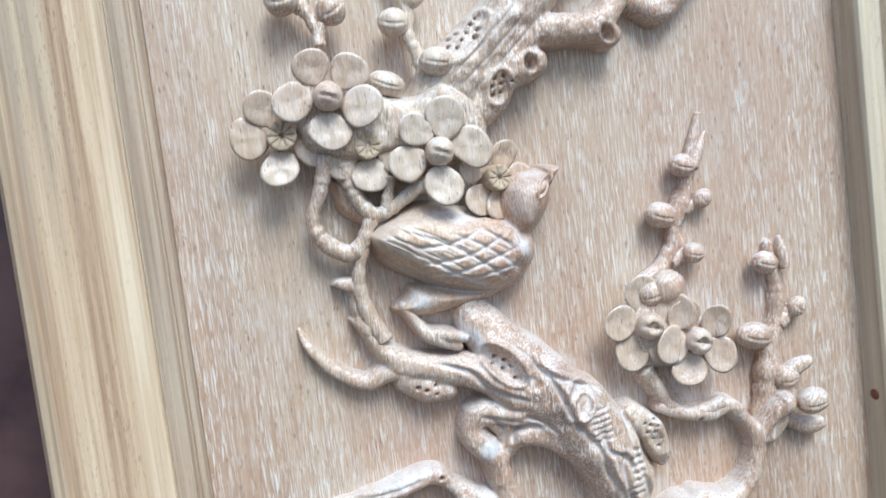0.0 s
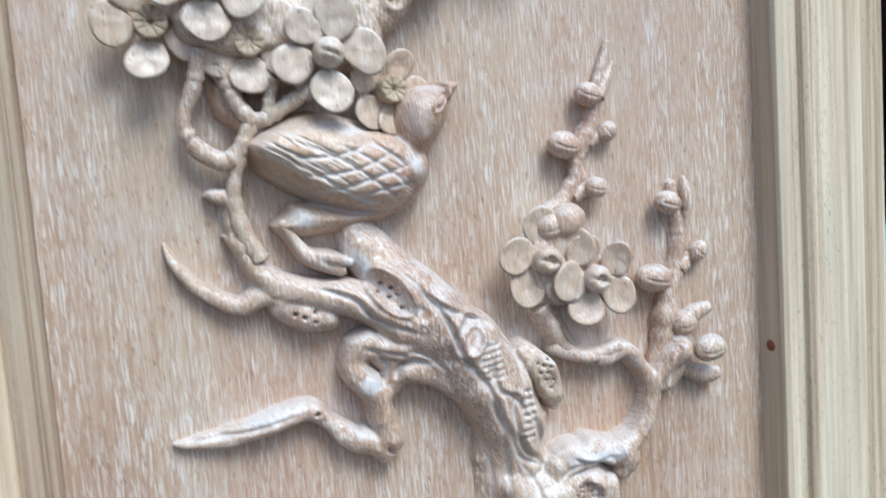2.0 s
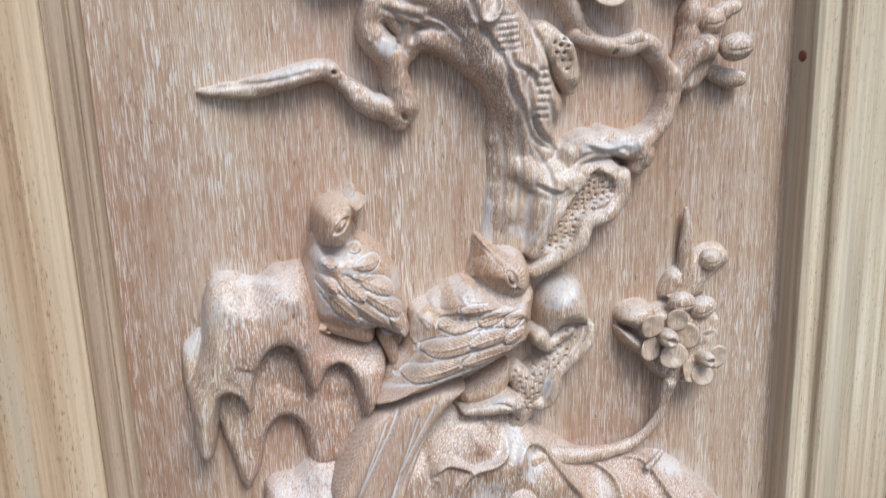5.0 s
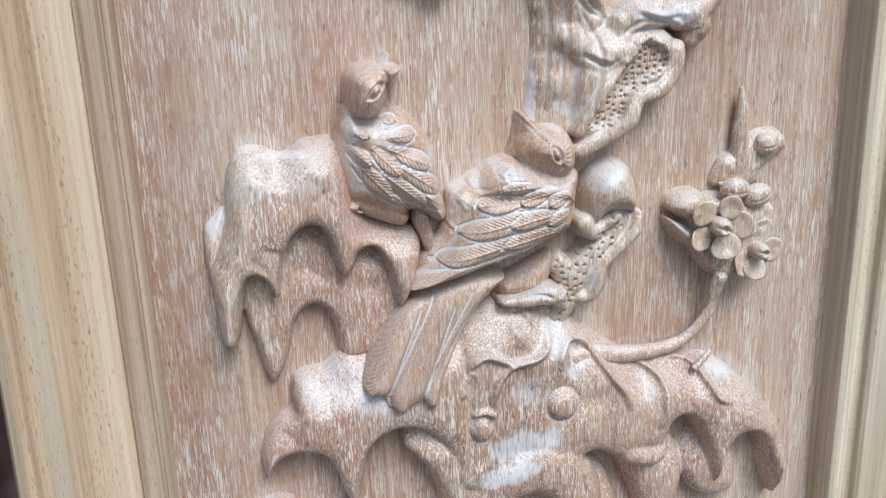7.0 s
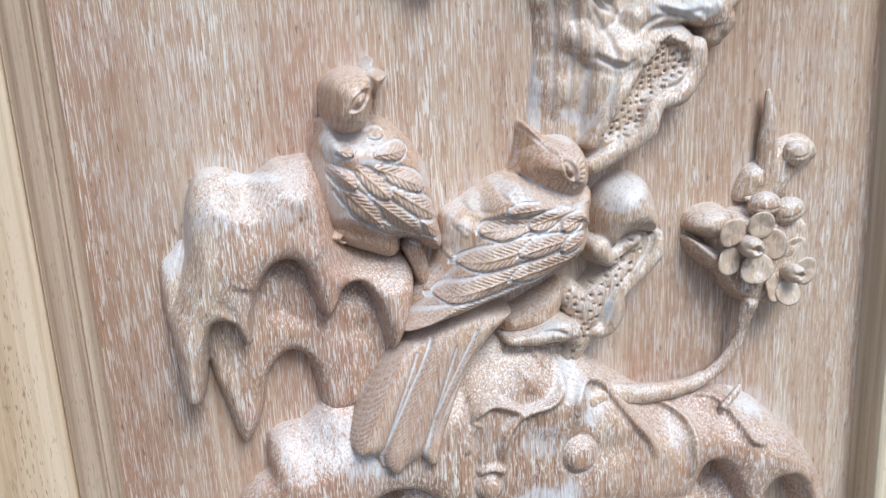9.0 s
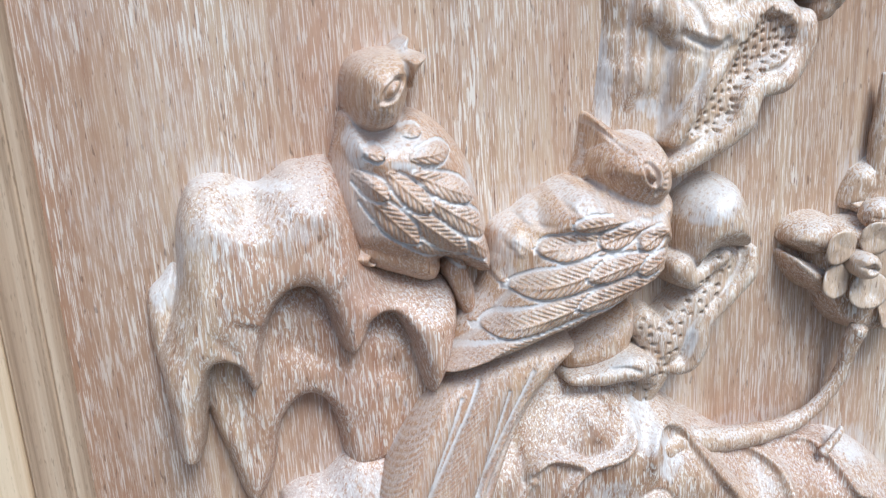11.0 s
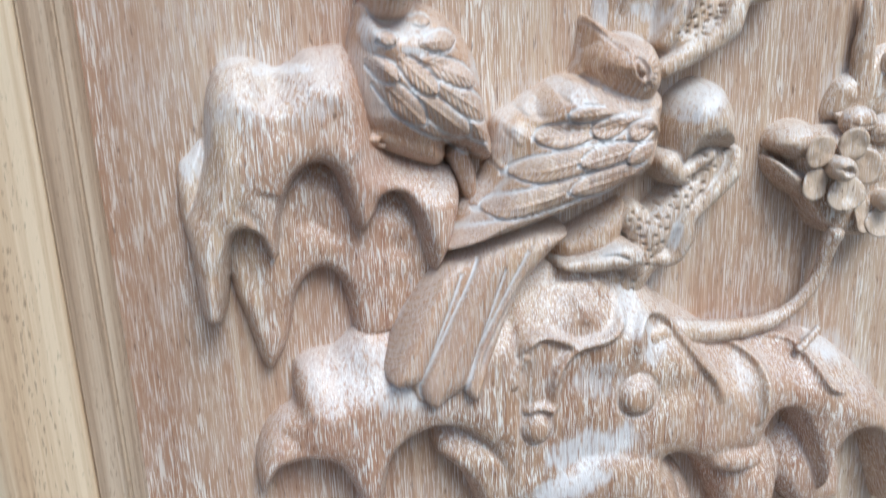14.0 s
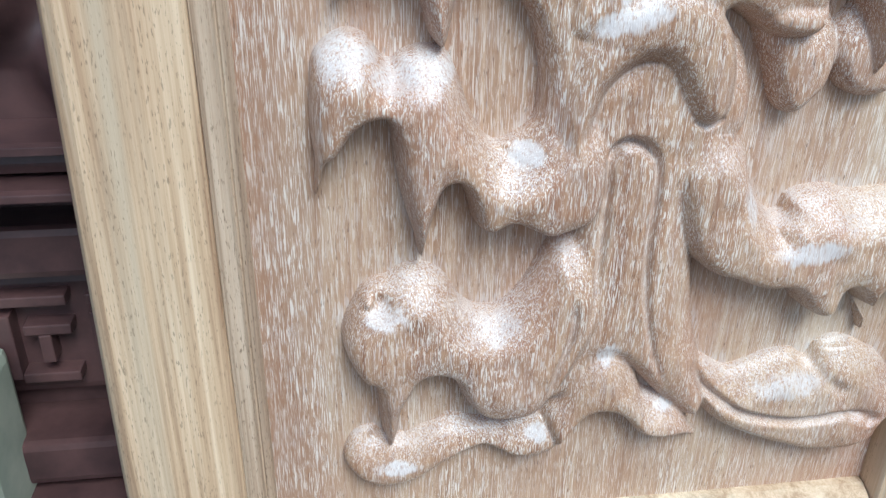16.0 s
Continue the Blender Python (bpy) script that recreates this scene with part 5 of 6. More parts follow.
b2.mound([(-0.0008, 0.4582), (0.0033, 0.4562), (0.0074, 0.4527), (0.0105, 0.4489), (0.0101, 0.4441), (0.0057, 0.4412), (-0.0012, 0.4402), (-0.0050, 0.4406), (-0.0029, 0.4464), (-0.0018, 0.4519)], 0.0150, 0.008, soft=0.010, tilt=(0.35, -0.25))
b2.mound([(-0.0101, 0.3818), (-0.0109, 0.3888), (-0.0017, 0.3936), (0.0074, 0.3978), (0.0133, 0.3997), (0.0138, 0.3904), (0.0093, 0.3826), (-0.0000, 0.3802)], 0.0105, 0.010, soft=0.006)
b2.mound([(-0.0070, 0.4407), (0.0030, 0.4372), (0.0150, 0.4336), (0.0208, 0.4263), (0.0191, 0.4197), (0.0048, 0.4231), (-0.0089, 0.4230), (-0.0188, 0.4274), (-0.0170, 0.4353)], 0.0235, 0.013, soft=0.007)
b2.mound([(0.0173, 0.4268), (0.0073, 0.4302), (-0.0046, 0.4293), (-0.0175, 0.4265), (-0.0267, 0.4162), (-0.0363, 0.4041), (-0.0513, 0.3906), (-0.0371, 0.3919), (-0.0182, 0.3971), (-0.0013, 0.4020), (0.0113, 0.4081), (0.0172, 0.4134), (0.0188, 0.4220)], 0.0255, 0.006, soft=0.002)
g2 = b2.h.copy()
for f, wd in (([(0.0134, 0.4103), (-0.0513, 0.3919)], 0.0037), ([(0.0099, 0.4142), (-0.0369, 0.4026)], 0.0042), ([(0.0162, 0.4141), (-0.0126, 0.4083)], 0.0040), ([(0.0081, 0.4208), (-0.0284, 0.4134)], 0.0042), ([(0.0107, 0.4205), (-0.0098, 0.4163)], 0.0034), ([(0.0164, 0.4201), (0.0054, 0.4161)], 0.0030),
              ([(-0.0024, 0.4259), (-0.0211, 0.4236)], 0.0036), ([(0.0070, 0.4281), (-0.0054, 0.4250)], 0.0034), ([(0.0159, 0.4268), (0.0057, 0.4234)], 0.0030), ([(0.0009, 0.4308), (-0.0120, 0.4302)], 0.0024)):
    b2.feather(f[0], f[1], wd, 0.0017, 0.0020, 0.0005, g2)
for g in ([(-0.0066, 0.4388), (-0.0107, 0.4361), (-0.0099, 0.4333), (-0.0033, 0.4321)], [(-0.0184, 0.4353), (-0.0222, 0.4318), (-0.0190, 0.4285), (-0.0133, 0.4292)], [(-0.0239, 0.4288), (-0.0272, 0.4251), (-0.0241, 0.4215)], [(-0.0297, 0.4214), (-0.0315, 0.4168), (-0.0284, 0.4122)], [(0.0017, 0.4388), (-0.0016, 0.4351), (0.0034, 0.4314)]):
    b2.gouge(g, 0.0010, -0.0010)
    b2.gouge([(x - 0.0014, z + 0.0008) for x, z in g], 0.0008, 0.0009)
e2 = (0.0092, 0.4429)
b2.eye(e2, 0.0011, 0.0024, 24)
b2.gouge([(0.0071, 0.4471), (0.0098, 0.4457), (0.0115, 0.4421), (0.0109, 0.4393), (0.0129, 0.4366)], 0.0006, 0.0010)
b2.gouge([(-0.0009, 0.4570), (0.0027, 0.4539), (0.0057, 0.4502), (0.0071, 0.4466)], 0.0008, -0.0012)
b2.gouge([(-0.0028, 0.4574), (0.0005, 0.4544), (0.0031, 0.4507), (0.0048, 0.4475)], 0.0005, 0.0009)
b2.gouge([(-0.0056, 0.4395), (0.0000, 0.4338), (0.0102, 0.4295), (0.0185, 0.4302)], 0.0014, 0.0014)
for k in range(10):
    a = -1.25 + 0.27 * k
    ux, uz = math.cos(a), -math.sin(a)
    b2.gouge([(e2[0] + 0.0036 * ux, e2[1] + 0.0050 * uz), (e2[0] + 0.0064 * ux, e2[1] + 0.0076 * uz + 0.0006)], 0.0004, 0.0007)
for k in range(9):
    b2.gouge([(e2[0] - 0.011 + 0.0016 * k, e2[1] - 0.004), (e2[0] - 0.0112 + 0.0016 * k, e2[1] - 0.0115)], 0.00025, 0.0003, paste=0.35)
b2.gouge([(0.0187, 0.4283), (0.0195, 0.4219), (0.0179, 0.4153)], 0.0007, 0.0009)
for c, a, b, turn in (((-0.0086, 0.4366), 0.0075, 0.0035, -20), ((-0.0208, 0.4358), 0.0060, 0.0060, 30), ((-0.0297, 0.4205), 0.0050, 0.0095, -25), ((-0.0392, 0.4068), 0.0040, 0.0085, -40), ((0.0113, 0.4526), 0.0050, 0.0020, -20), ((0.0080, 0.4297), 0.009, 0.0016, 0), ((-0.0254, 0.4313), 0.0075, 0.0022, 35)):
    b2.dab(c, a, b, turn, 0.75)
b2.rough(0.0002, 0.003, 5)
b2.part("bird", FIGURE, panel, "larger carved bird with folded wing and long tail")
tl = Carving(-0.085, 0.02, 0.335, 0.44, 0.0004)
tl.mound([(-0.0410, 0.3913), (-0.0507, 0.3861), (-0.0594, 0.3760), (-0.0656, 0.3658), (-0.0708, 0.3530), (-0.0696, 0.3482), (-0.0642, 0.3463), (-0.0621, 0.3412), (-0.0542, 0.3385), (-0.0483, 0.3420), (-0.0436, 0.3399), (-0.0383, 0.3406), (-0.0366, 0.3474), (-0.0335, 0.3567), (-0.0270, 0.3713), (-0.0187, 0.3825), (-0.0078, 0.3932), (-0.0228, 0.3964)], 0.0205, 0.004, tilt=(0, -0.02))
gt = tl.h.copy()
for f, wd in (([(-0.0179, 0.3930), (-0.0430, 0.3427)], 0.0058), ([(-0.0469, 0.3900), (-0.0667, 0.3503)], 0.0066), ([(-0.0332, 0.3915), (-0.0553, 0.3417)], 0.0070)):
    tl.feather(f[0], f[1], wd, 0.0030, 0.0022, 0.0005, gt, 2.0, True)
tl.gouge([(-0.0203, 0.3868), (-0.0295, 0.3738), (-0.0370, 0.3604), (-0.0410, 0.3507)], 0.0009, 0.0016)
tl.gouge([(-0.0503, 0.3875), (-0.0589, 0.3767), (-0.0645, 0.3674), (-0.0691, 0.3568)], 0.0010, -0.0016)
tl.part("bird_tail", FIGURE, panel, "three long ribbed tail feathers")

# perch stump by the bird
st = Carving(-0.03, 0.06, 0.335, 0.475, 0.0005)
st.mound([(-0.0094, 0.3808), (0.0008, 0.3783), (0.0121, 0.3804), (0.0196, 0.3945), (0.0292, 0.3932), (0.0323, 0.3851), (0.0295, 0.3778), (0.0219, 0.3692), (0.0141, 0.3645), (0.0007, 0.3667), (-0.0086, 0.3721)], 0.0080, 0.005)
st.mound([(0.0256, 0.4273), (0.0295, 0.4334), (0.0370, 0.4373), (0.0445, 0.4350), (0.0482, 0.4284), (0.0494, 0.4191), (0.0477, 0.4139), (0.0416, 0.4146), (0.0352, 0.4130), (0.0298, 0.4081), (0.0259, 0.4132), (0.0243, 0.4205)], 0.0190, 0.009, bumps=0.0008)
st.limb([(0.0425, 0.4110), (0.0370, 0.4030), (0.0291, 0.3960), (0.0231, 0.3880), (0.0194, 0.3793), (0.0145, 0.3684)], [0.0050, 0.0052, 0.0056, 0.0066, 0.0056, 0.0040], [0.006, 0.007, 0.006, 0.005], bumps=0.06)
st.limb([(0.0158, 0.3941), (0.0197, 0.3869), (0.0198, 0.3773)], [0.0050, 0.0054, 0.0040], [0.005, 0.005], bumps=0.06)
st.limb([(0.0494, 0.4135), (0.0477, 0.4067), (0.0406, 0.3999), (0.0331, 0.3937), (0.0314, 0.3860), (0.0280, 0.3800), (0.0207, 0.3796)], [0.0018, 0.0030, 0.0026, 0.0030, 0.0036, 0.0030, 0.0016], [0.010, 0.011, 0.011, 0.010], soft=0.001, seed=6)
st.limb([(0.0252, 0.4115), (0.0286, 0.4079), (0.0342, 0.4104), (0.0394, 0.4134)], [0.0040, 0.0036, 0.0022, 0.0020], [0.011, 0.012], soft=0.001, seed=7)
st.limb([(-0.0096, 0.3808), (-0.0000, 0.3808), (0.0093, 0.3828), (0.0139, 0.3810), (0.0158, 0.3761)], [0.0014, 0.0026, 0.0042, 0.0034, 0.0016], [0.012, 0.013, 0.012], soft=0.001, seed=8)
st.gouge([(0.0002, 0.3828), (0.0066, 0.3837), (0.0109, 0.3816)], 0.0007, 0.0014)
st.pits([(0.0369, 0.4134), (0.0425, 0.4112), (0.0382, 0.4030), (0.0320, 0.3965), (0.0271, 0.3945), (0.0238, 0.3860), (0.0201, 0.3790), (0.0153, 0.3693), (0.0111, 0.3723), (0.0152, 0.3812), (0.0125, 0.3891), (0.0113, 0.3967), (0.0195, 0.3992), (0.0269, 0.4038), (0.0316, 0.4086)], 56, 0.0005, 0.0035, 9)
for c, a, b, turn in (((0.0329, 0.4313), 0.0095, 0.0060, 10), ((0.0283, 0.3891), 0.0020, 0.0060, -10), ((0.0057, 0.3854), 0.0050, 0.0022, 20)):
    st.dab(c, a, b, turn, 0.8)
st.rough(0.0004, 0.004, 6)
st.part("stump", BARK, panel, "pitted root stump behind the large bird")

# ---- rocks ----
r1 = Carving(-0.135, 0.0, 0.335, 0.475, 0.0005, 0.003, 0.007)
r1.mound([(-0.1136, 0.4053), (-0.0931, 0.4226), (-0.0703, 0.4130), (-0.0545, 0.4039), (-0.0452, 0.3882), (-0.0530, 0.3746), (-0.0625, 0.3629), (-0.0748, 0.3604), (-0.0780, 0.3657), (-0.0787, 0.3733), (-0.0810, 0.3814), (-0.0855, 0.3854), (-0.0906, 0.3833), (-0.0946, 0.3769), (-0.0969, 0.3672), (-0.1005, 0.3585), (-0.1047, 0.3532), (-0.1075, 0.3575), (-0.1094, 0.3657), (-0.1114, 0.3734), (-0.1139, 0.3846)], 0.0085, 0.004, bumps=0.0006)
for o in ([(-0.0967, 0.4012), (-0.0931, 0.4117), (-0.0891, 0.4168), (-0.0842, 0.4181), (-0.0805, 0.4143), (-0.0788, 0.4047), (-0.0764, 0.3956), (-0.0820, 0.3920), (-0.0915, 0.3934)], [(-0.0717, 0.3922), (-0.0679, 0.4023), (-0.0640, 0.4066), (-0.0594, 0.4060), (-0.0568, 0.3989), (-0.0547, 0.3878), (-0.0610, 0.3833), (-0.0677, 0.3844)], [(-0.1154, 0.3884), (-0.1117, 0.3982), (-0.1067, 0.3989), (-0.1036, 0.3935), (-0.1001, 0.3877), (-0.1043, 0.3795), (-0.1125, 0.3772)]):
    r1.cut(o, 0.0040, 0.018)
r1.mound([(-0.1124, 0.4474), (-0.1082, 0.4504), (-0.1025, 0.4504), (-0.0977, 0.4482), (-0.0942, 0.4472), (-0.0901, 0.4492), (-0.0860, 0.4518), (-0.0805, 0.4525), (-0.0746, 0.4520), (-0.0687, 0.4406), (-0.0654, 0.4239), (-0.0547, 0.4183), (-0.0447, 0.4153), (-0.0418, 0.4078), (-0.0440, 0.3976), (-0.0480, 0.3875), (-0.0523, 0.3828), (-0.0553, 0.3887), (-0.0572, 0.3995), (-0.0600, 0.4065), (-0.0631, 0.4086), (-0.0667, 0.4074), (-0.0691, 0.4019), (-0.0726, 0.3983), (-0.0760, 0.3995), (-0.0781, 0.4046), (-0.0796, 0.4120), (-0.0816, 0.4171), (-0.0845, 0.4191), (-0.0883, 0.4186), (-0.0920, 0.4151), (-0.0947, 0.4096), (-0.0968, 0.4019), (-0.0979, 0.3945), (-0.0998, 0.3911), (-0.1022, 0.3925)] + [(-0.1038, 0.3970), (-0.1053, 0.3997), (-0.1079, 0.4010), (-0.1107, 0.3996), (-0.1128, 0.3925), (-0.1144, 0.3824), (-0.1164, 0.3739), (-0.1196, 0.3734), (-0.1231, 0.3748), (-0.1239, 0.3840), (-0.1246, 0.3960), (-0.1249, 0.4043), (-0.1205, 0.4151), (-0.1175, 0.4242), (-0.1165, 0.4334), (-0.1152, 0.4409)], 0.0190, 0.0034, bumps=0.0010, cell=0.014, soft=0.0008)
r1.mound([(-0.1265, 0.4131), (-0.1255, 0.4203), (-0.1217, 0.4242), (-0.1179, 0.4279), (-0.1172, 0.4217), (-0.1206, 0.4106), (-0.1248, 0.3994), (-0.1261, 0.4030)], 0.0080, 0.004)
r1.gouge([(-0.0951, 0.4464), (-0.0978, 0.4415), (-0.1012, 0.4373)], 0.004, 0.0020)
r1.gouge([(-0.0753, 0.4233), (-0.0681, 0.4176), (-0.0557, 0.4143)], 0.004, 0.0016)
r1.gouge([(-0.0989, 0.4135), (-0.1018, 0.4075), (-0.1059, 0.4040)], 0.005, 0.0014)
r1.cut([(-0.0854, 0.3836), (-0.0903, 0.3814), (-0.0943, 0.3749), (-0.0967, 0.3650), (-0.0960, 0.3553), (-0.0887, 0.3539), (-0.0809, 0.3602), (-0.0781, 0.3636), (-0.0787, 0.3722), (-0.0811, 0.3799)], -0.004, 0.0016)
for c, a, b, turn, s in (((-0.1051, 0.4400), 0.0150, 0.0110, -15, 0.55), ((-0.0869, 0.4418), 0.0150, 0.0120, 20, 0.5), ((-0.0955, 0.4427), 0.0120, 0.0060, 0, 0.5), ((-0.1166, 0.4340), 0.0040, 0.0120, 0, 0.6), ((-0.1211, 0.4220), 0.0045, 0.0070, -20, 0.9), ((-0.0950, 0.4473), 0.011, 0.0016, 0, 0.9), ((-0.1061, 0.4499), 0.007, 0.0014, 10, 0.7)):
    r1.dab(c, a, b, turn, s)
r1.rough(0.0003, 0.009, 11, 2.0)
r1.clean *= 0.2
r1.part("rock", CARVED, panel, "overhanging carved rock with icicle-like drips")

r2 = Carving(-0.145, 0.15, 0.065, 0.385, 0.0005, 0.003, 0.010)
# upper mass under the tail
r2.mound([(-0.0520, 0.3674), (-0.0668, 0.3656), (-0.0750, 0.3656), (-0.0800, 0.3621), (-0.0845, 0.3586), (-0.0916, 0.3576), (-0.0970, 0.3546), (-0.0984, 0.3478), (-0.0984, 0.3415), (-0.1048, 0.3377), (-0.1099, 0.3309), (-0.1126, 0.3209), (-0.1108, 0.3098), (-0.1064, 0.3178), (-0.1020, 0.3219), (-0.0949, 0.3231), (-0.0875, 0.3205), (-0.0836, 0.3133), (-0.0811, 0.3043), (-0.0772, 0.2964), (-0.0733, 0.2946), (-0.0705, 0.3058), (-0.0681, 0.3185), (-0.0634, 0.3254), (-0.0556, 0.3289), (-0.0464, 0.3269), (-0.0377, 0.3197), (-0.0304, 0.3076), (-0.0235, 0.2983), (-0.0197, 0.3179), (-0.0203, 0.3474), (-0.0275, 0.3716)], 0.0185, 0.0050, bumps=0.0008, cell=0.016)
# upper mass beside it, out to the far ledge
r2.mound([(-0.0328, 0.3016), (-0.0330, 0.3320), (-0.0312, 0.3563), (-0.0302, 0.3725), (-0.0196, 0.3783), (-0.0086, 0.3807), (0.0016, 0.3794), (0.0109, 0.3746), (0.0195, 0.3714), (0.0287, 0.3637), (0.0382, 0.3570), (0.0484, 0.3505), (0.0637, 0.3485), (0.0795, 0.3457)] + [(0.0888, 0.3431), (0.1021, 0.3337), (0.1167, 0.3186), (0.1259, 0.3050), (0.1310, 0.2897), (0.1265, 0.2821)] + [(0.1244, 0.2674), (0.1175, 0.2849), (0.1132, 0.2996), (0.1065, 0.3050), (0.1003, 0.3023), (0.0967, 0.2921), (0.0919, 0.2809), (0.0877, 0.2882), (0.0832, 0.3031), (0.0770, 0.3149), (0.0712, 0.3170), (0.0677, 0.3128), (0.0641, 0.3046), (0.0542, 0.3000), (0.0400, 0.3024), (0.0286, 0.3064), (0.0185, 0.2936), (-0.0032, 0.2925), (-0.0181, 0.2943)], 0.0185, 0.0055, bumps=0.0010, cell=0.016)
r2.cut([(-0.1054, 0.3046), (-0.1016, 0.3130), (-0.0940, 0.3188), (-0.0847, 0.3171), (-0.0800, 0.3086), (-0.0785, 0.3003), (-0.0745, 0.2946), (-0.0686, 0.2863), (-0.0815, 0.2848), (-0.0923, 0.2832), (-0.0989, 0.2876), (-0.1089, 0.2950)], -0.004, 0.0025)
r2.cut([(-0.0679, 0.2975), (-0.0675, 0.3111), (-0.0642, 0.3189), (-0.0567, 0.3231), (-0.0472, 0.3218), (-0.0372, 0.3140), (-0.0305, 0.3011), (-0.0310, 0.2838), (-0.0345, 0.2724), (-0.0403, 0.2618), (-0.0537, 0.2593), (-0.0631, 0.2706)], 0.0030, 0.011)
# middle column
r2.mound([(-0.0217, 0.2871), (-0.0198, 0.2566), (-0.0194, 0.2282), (-0.0232, 0.2056), (-0.0236, 0.1813), (-0.0242, 0.1584), (-0.0276, 0.1358), (-0.0150, 0.1394), (-0.0039, 0.1567), (0.0094, 0.1526), (0.0246, 0.1359), (0.0446, 0.1195), (0.0519, 0.1335), (0.0413, 0.1651), (0.0353, 0.1940), (0.0322, 0.2206), (0.0316, 0.2381), (0.0405, 0.2544), (0.0471, 0.2680), (0.0367, 0.2983), (0.0096, 0.3068)], 0.0135, 0.008, bumps=0.0005)
# bridge round the oval hole
r2.mound([(-0.0534, 0.3293), (-0.0441, 0.3327), (-0.0288, 0.3306), (-0.0179, 0.3154), (-0.0134, 0.2893), (-0.0152, 0.2637), (-0.0186, 0.2504), (-0.0364, 0.2469), (-0.0515, 0.2542), (-0.0554, 0.2589), (-0.0471, 0.2606), (-0.0390, 0.2668), (-0.0376, 0.2820), (-0.0399, 0.2961), (-0.0435, 0.3061), (-0.0488, 0.3132), (-0.0539, 0.3186)], 0.0150, 0.005, bumps=0.0004, soft=0.005)
# swag that hangs over the column
r2.mound([(-0.0322, 0.2608), (-0.0307, 0.2822), (-0.0251, 0.2993), (-0.0160, 0.3099), (-0.0036, 0.3164), (0.0127, 0.3163), (0.0272, 0.3074), (0.0343, 0.2942), (0.0356, 0.2805), (0.0338, 0.2684), (0.0278, 0.2641), (0.0207, 0.2666), (0.0139, 0.2764), (0.0082, 0.2859), (0.0001, 0.2885), (-0.0079, 0.2846), (-0.0142, 0.2772), (-0.0179, 0.2669), (-0.0216, 0.2514)], 0.0205, 0.0085, ledge=0.0, soft=0.008, bumps=0.0004)
# lumps under the ledge
r2.mound([(0.0425, 0.3018), (0.0497, 0.2849), (0.0560, 0.2697), (0.0637, 0.2654), (0.0707, 0.2707), (0.0760, 0.2777), (0.0779, 0.2907), (0.0715, 0.3055), (0.0524, 0.3118)], 0.0125, 0.006)
r2.mound([(0.0737, 0.2967), (0.0791, 0.2793), (0.0879, 0.2723), (0.0977, 0.2715), (0.1059, 0.2763), (0.1025, 0.2962), (0.0852, 0.3090)], 0.0105, 0.006)
r2.mound([(0.0378, 0.3048), (0.0445, 0.2982), (0.0538, 0.2956), (0.0644, 0.2979), (0.0689, 0.3064), (0.0660, 0.3183), (0.0480, 0.3223), (0.0369, 0.3147)], 0.0200, 0.006, soft=0.001)
# arm with drips
r2.mound([(-0.1219, 0.2809), (-0.1201, 0.2922), (-0.1145, 0.2983), (-0.1077, 0.3009), (-0.1010, 0.2985), (-0.0969, 0.2925), (-0.0930, 0.2901), (-0.0883, 0.2931), (-0.0816, 0.2948), (-0.0737, 0.2938), (-0.0691, 0.2863), (-0.0660, 0.2780), (-0.0624, 0.2685), (-0.0575, 0.2605), (-0.0514, 0.2563), (-0.0433, 0.2578), (-0.0355, 0.2637), (-0.0292, 0.2699), (-0.0185, 0.2706), (-0.0094, 0.2570), (-0.0085, 0.2383), (-0.0140, 0.2259), (-0.0239, 0.2215), (-0.0318, 0.2196), (-0.0388, 0.2223), (-0.0467, 0.2256), (-0.0546, 0.2221), (-0.0603, 0.2249), (-0.0630, 0.2337), (-0.0663, 0.2418)] + [(-0.0702, 0.2434), (-0.0736, 0.2398), (-0.0765, 0.2296), (-0.0790, 0.2200), (-0.0816, 0.2101), (-0.0841, 0.2202), (-0.0878, 0.2325), (-0.0907, 0.2466), (-0.0926, 0.2596), (-0.0945, 0.2683), (-0.0998, 0.2687), (-0.1060, 0.2648), (-0.1120, 0.2564), (-0.1170, 0.2522), (-0.1198, 0.2422), (-0.1220, 0.2388), (-0.1213, 0.2523), (-0.1224, 0.2654)], 0.0205, 0.0050, bumps=0.0006, cell=0.016, soft=0.006)
# lower lump
r2.mound([(-0.1143, 0.1767), (-0.1097, 0.1896), (-0.1036, 0.1987), (-0.0946, 0.2020), (-0.0879, 0.2059), (-0.0785, 0.2054), (-0.0707, 0.1992), (-0.0658, 0.1904), (-0.0577, 0.1847), (-0.0478, 0.1853), (-0.0389, 0.1945), (-0.0327, 0.2062), (-0.0248, 0.2183), (-0.0096, 0.2059), (-0.0058, 0.1813), (-0.0135, 0.1589), (-0.0233, 0.1401), (-0.0329, 0.1316), (-0.0456, 0.1294), (-0.0558, 0.1322), (-0.0636, 0.1416), (-0.0673, 0.1509), (-0.0737, 0.1550), (-0.0809, 0.1533), (-0.0845, 0.1465), (-0.0892, 0.1372), (-0.0917, 0.1199), (-0.0953, 0.1155), (-0.0982, 0.1238), (-0.1001, 0.1394), (-0.1015, 0.1509), (-0.1071, 0.1544), (-0.1128, 0.1655)], 0.0185, 0.0060, bumps=0.0006, cell=0.015, soft=0.006)
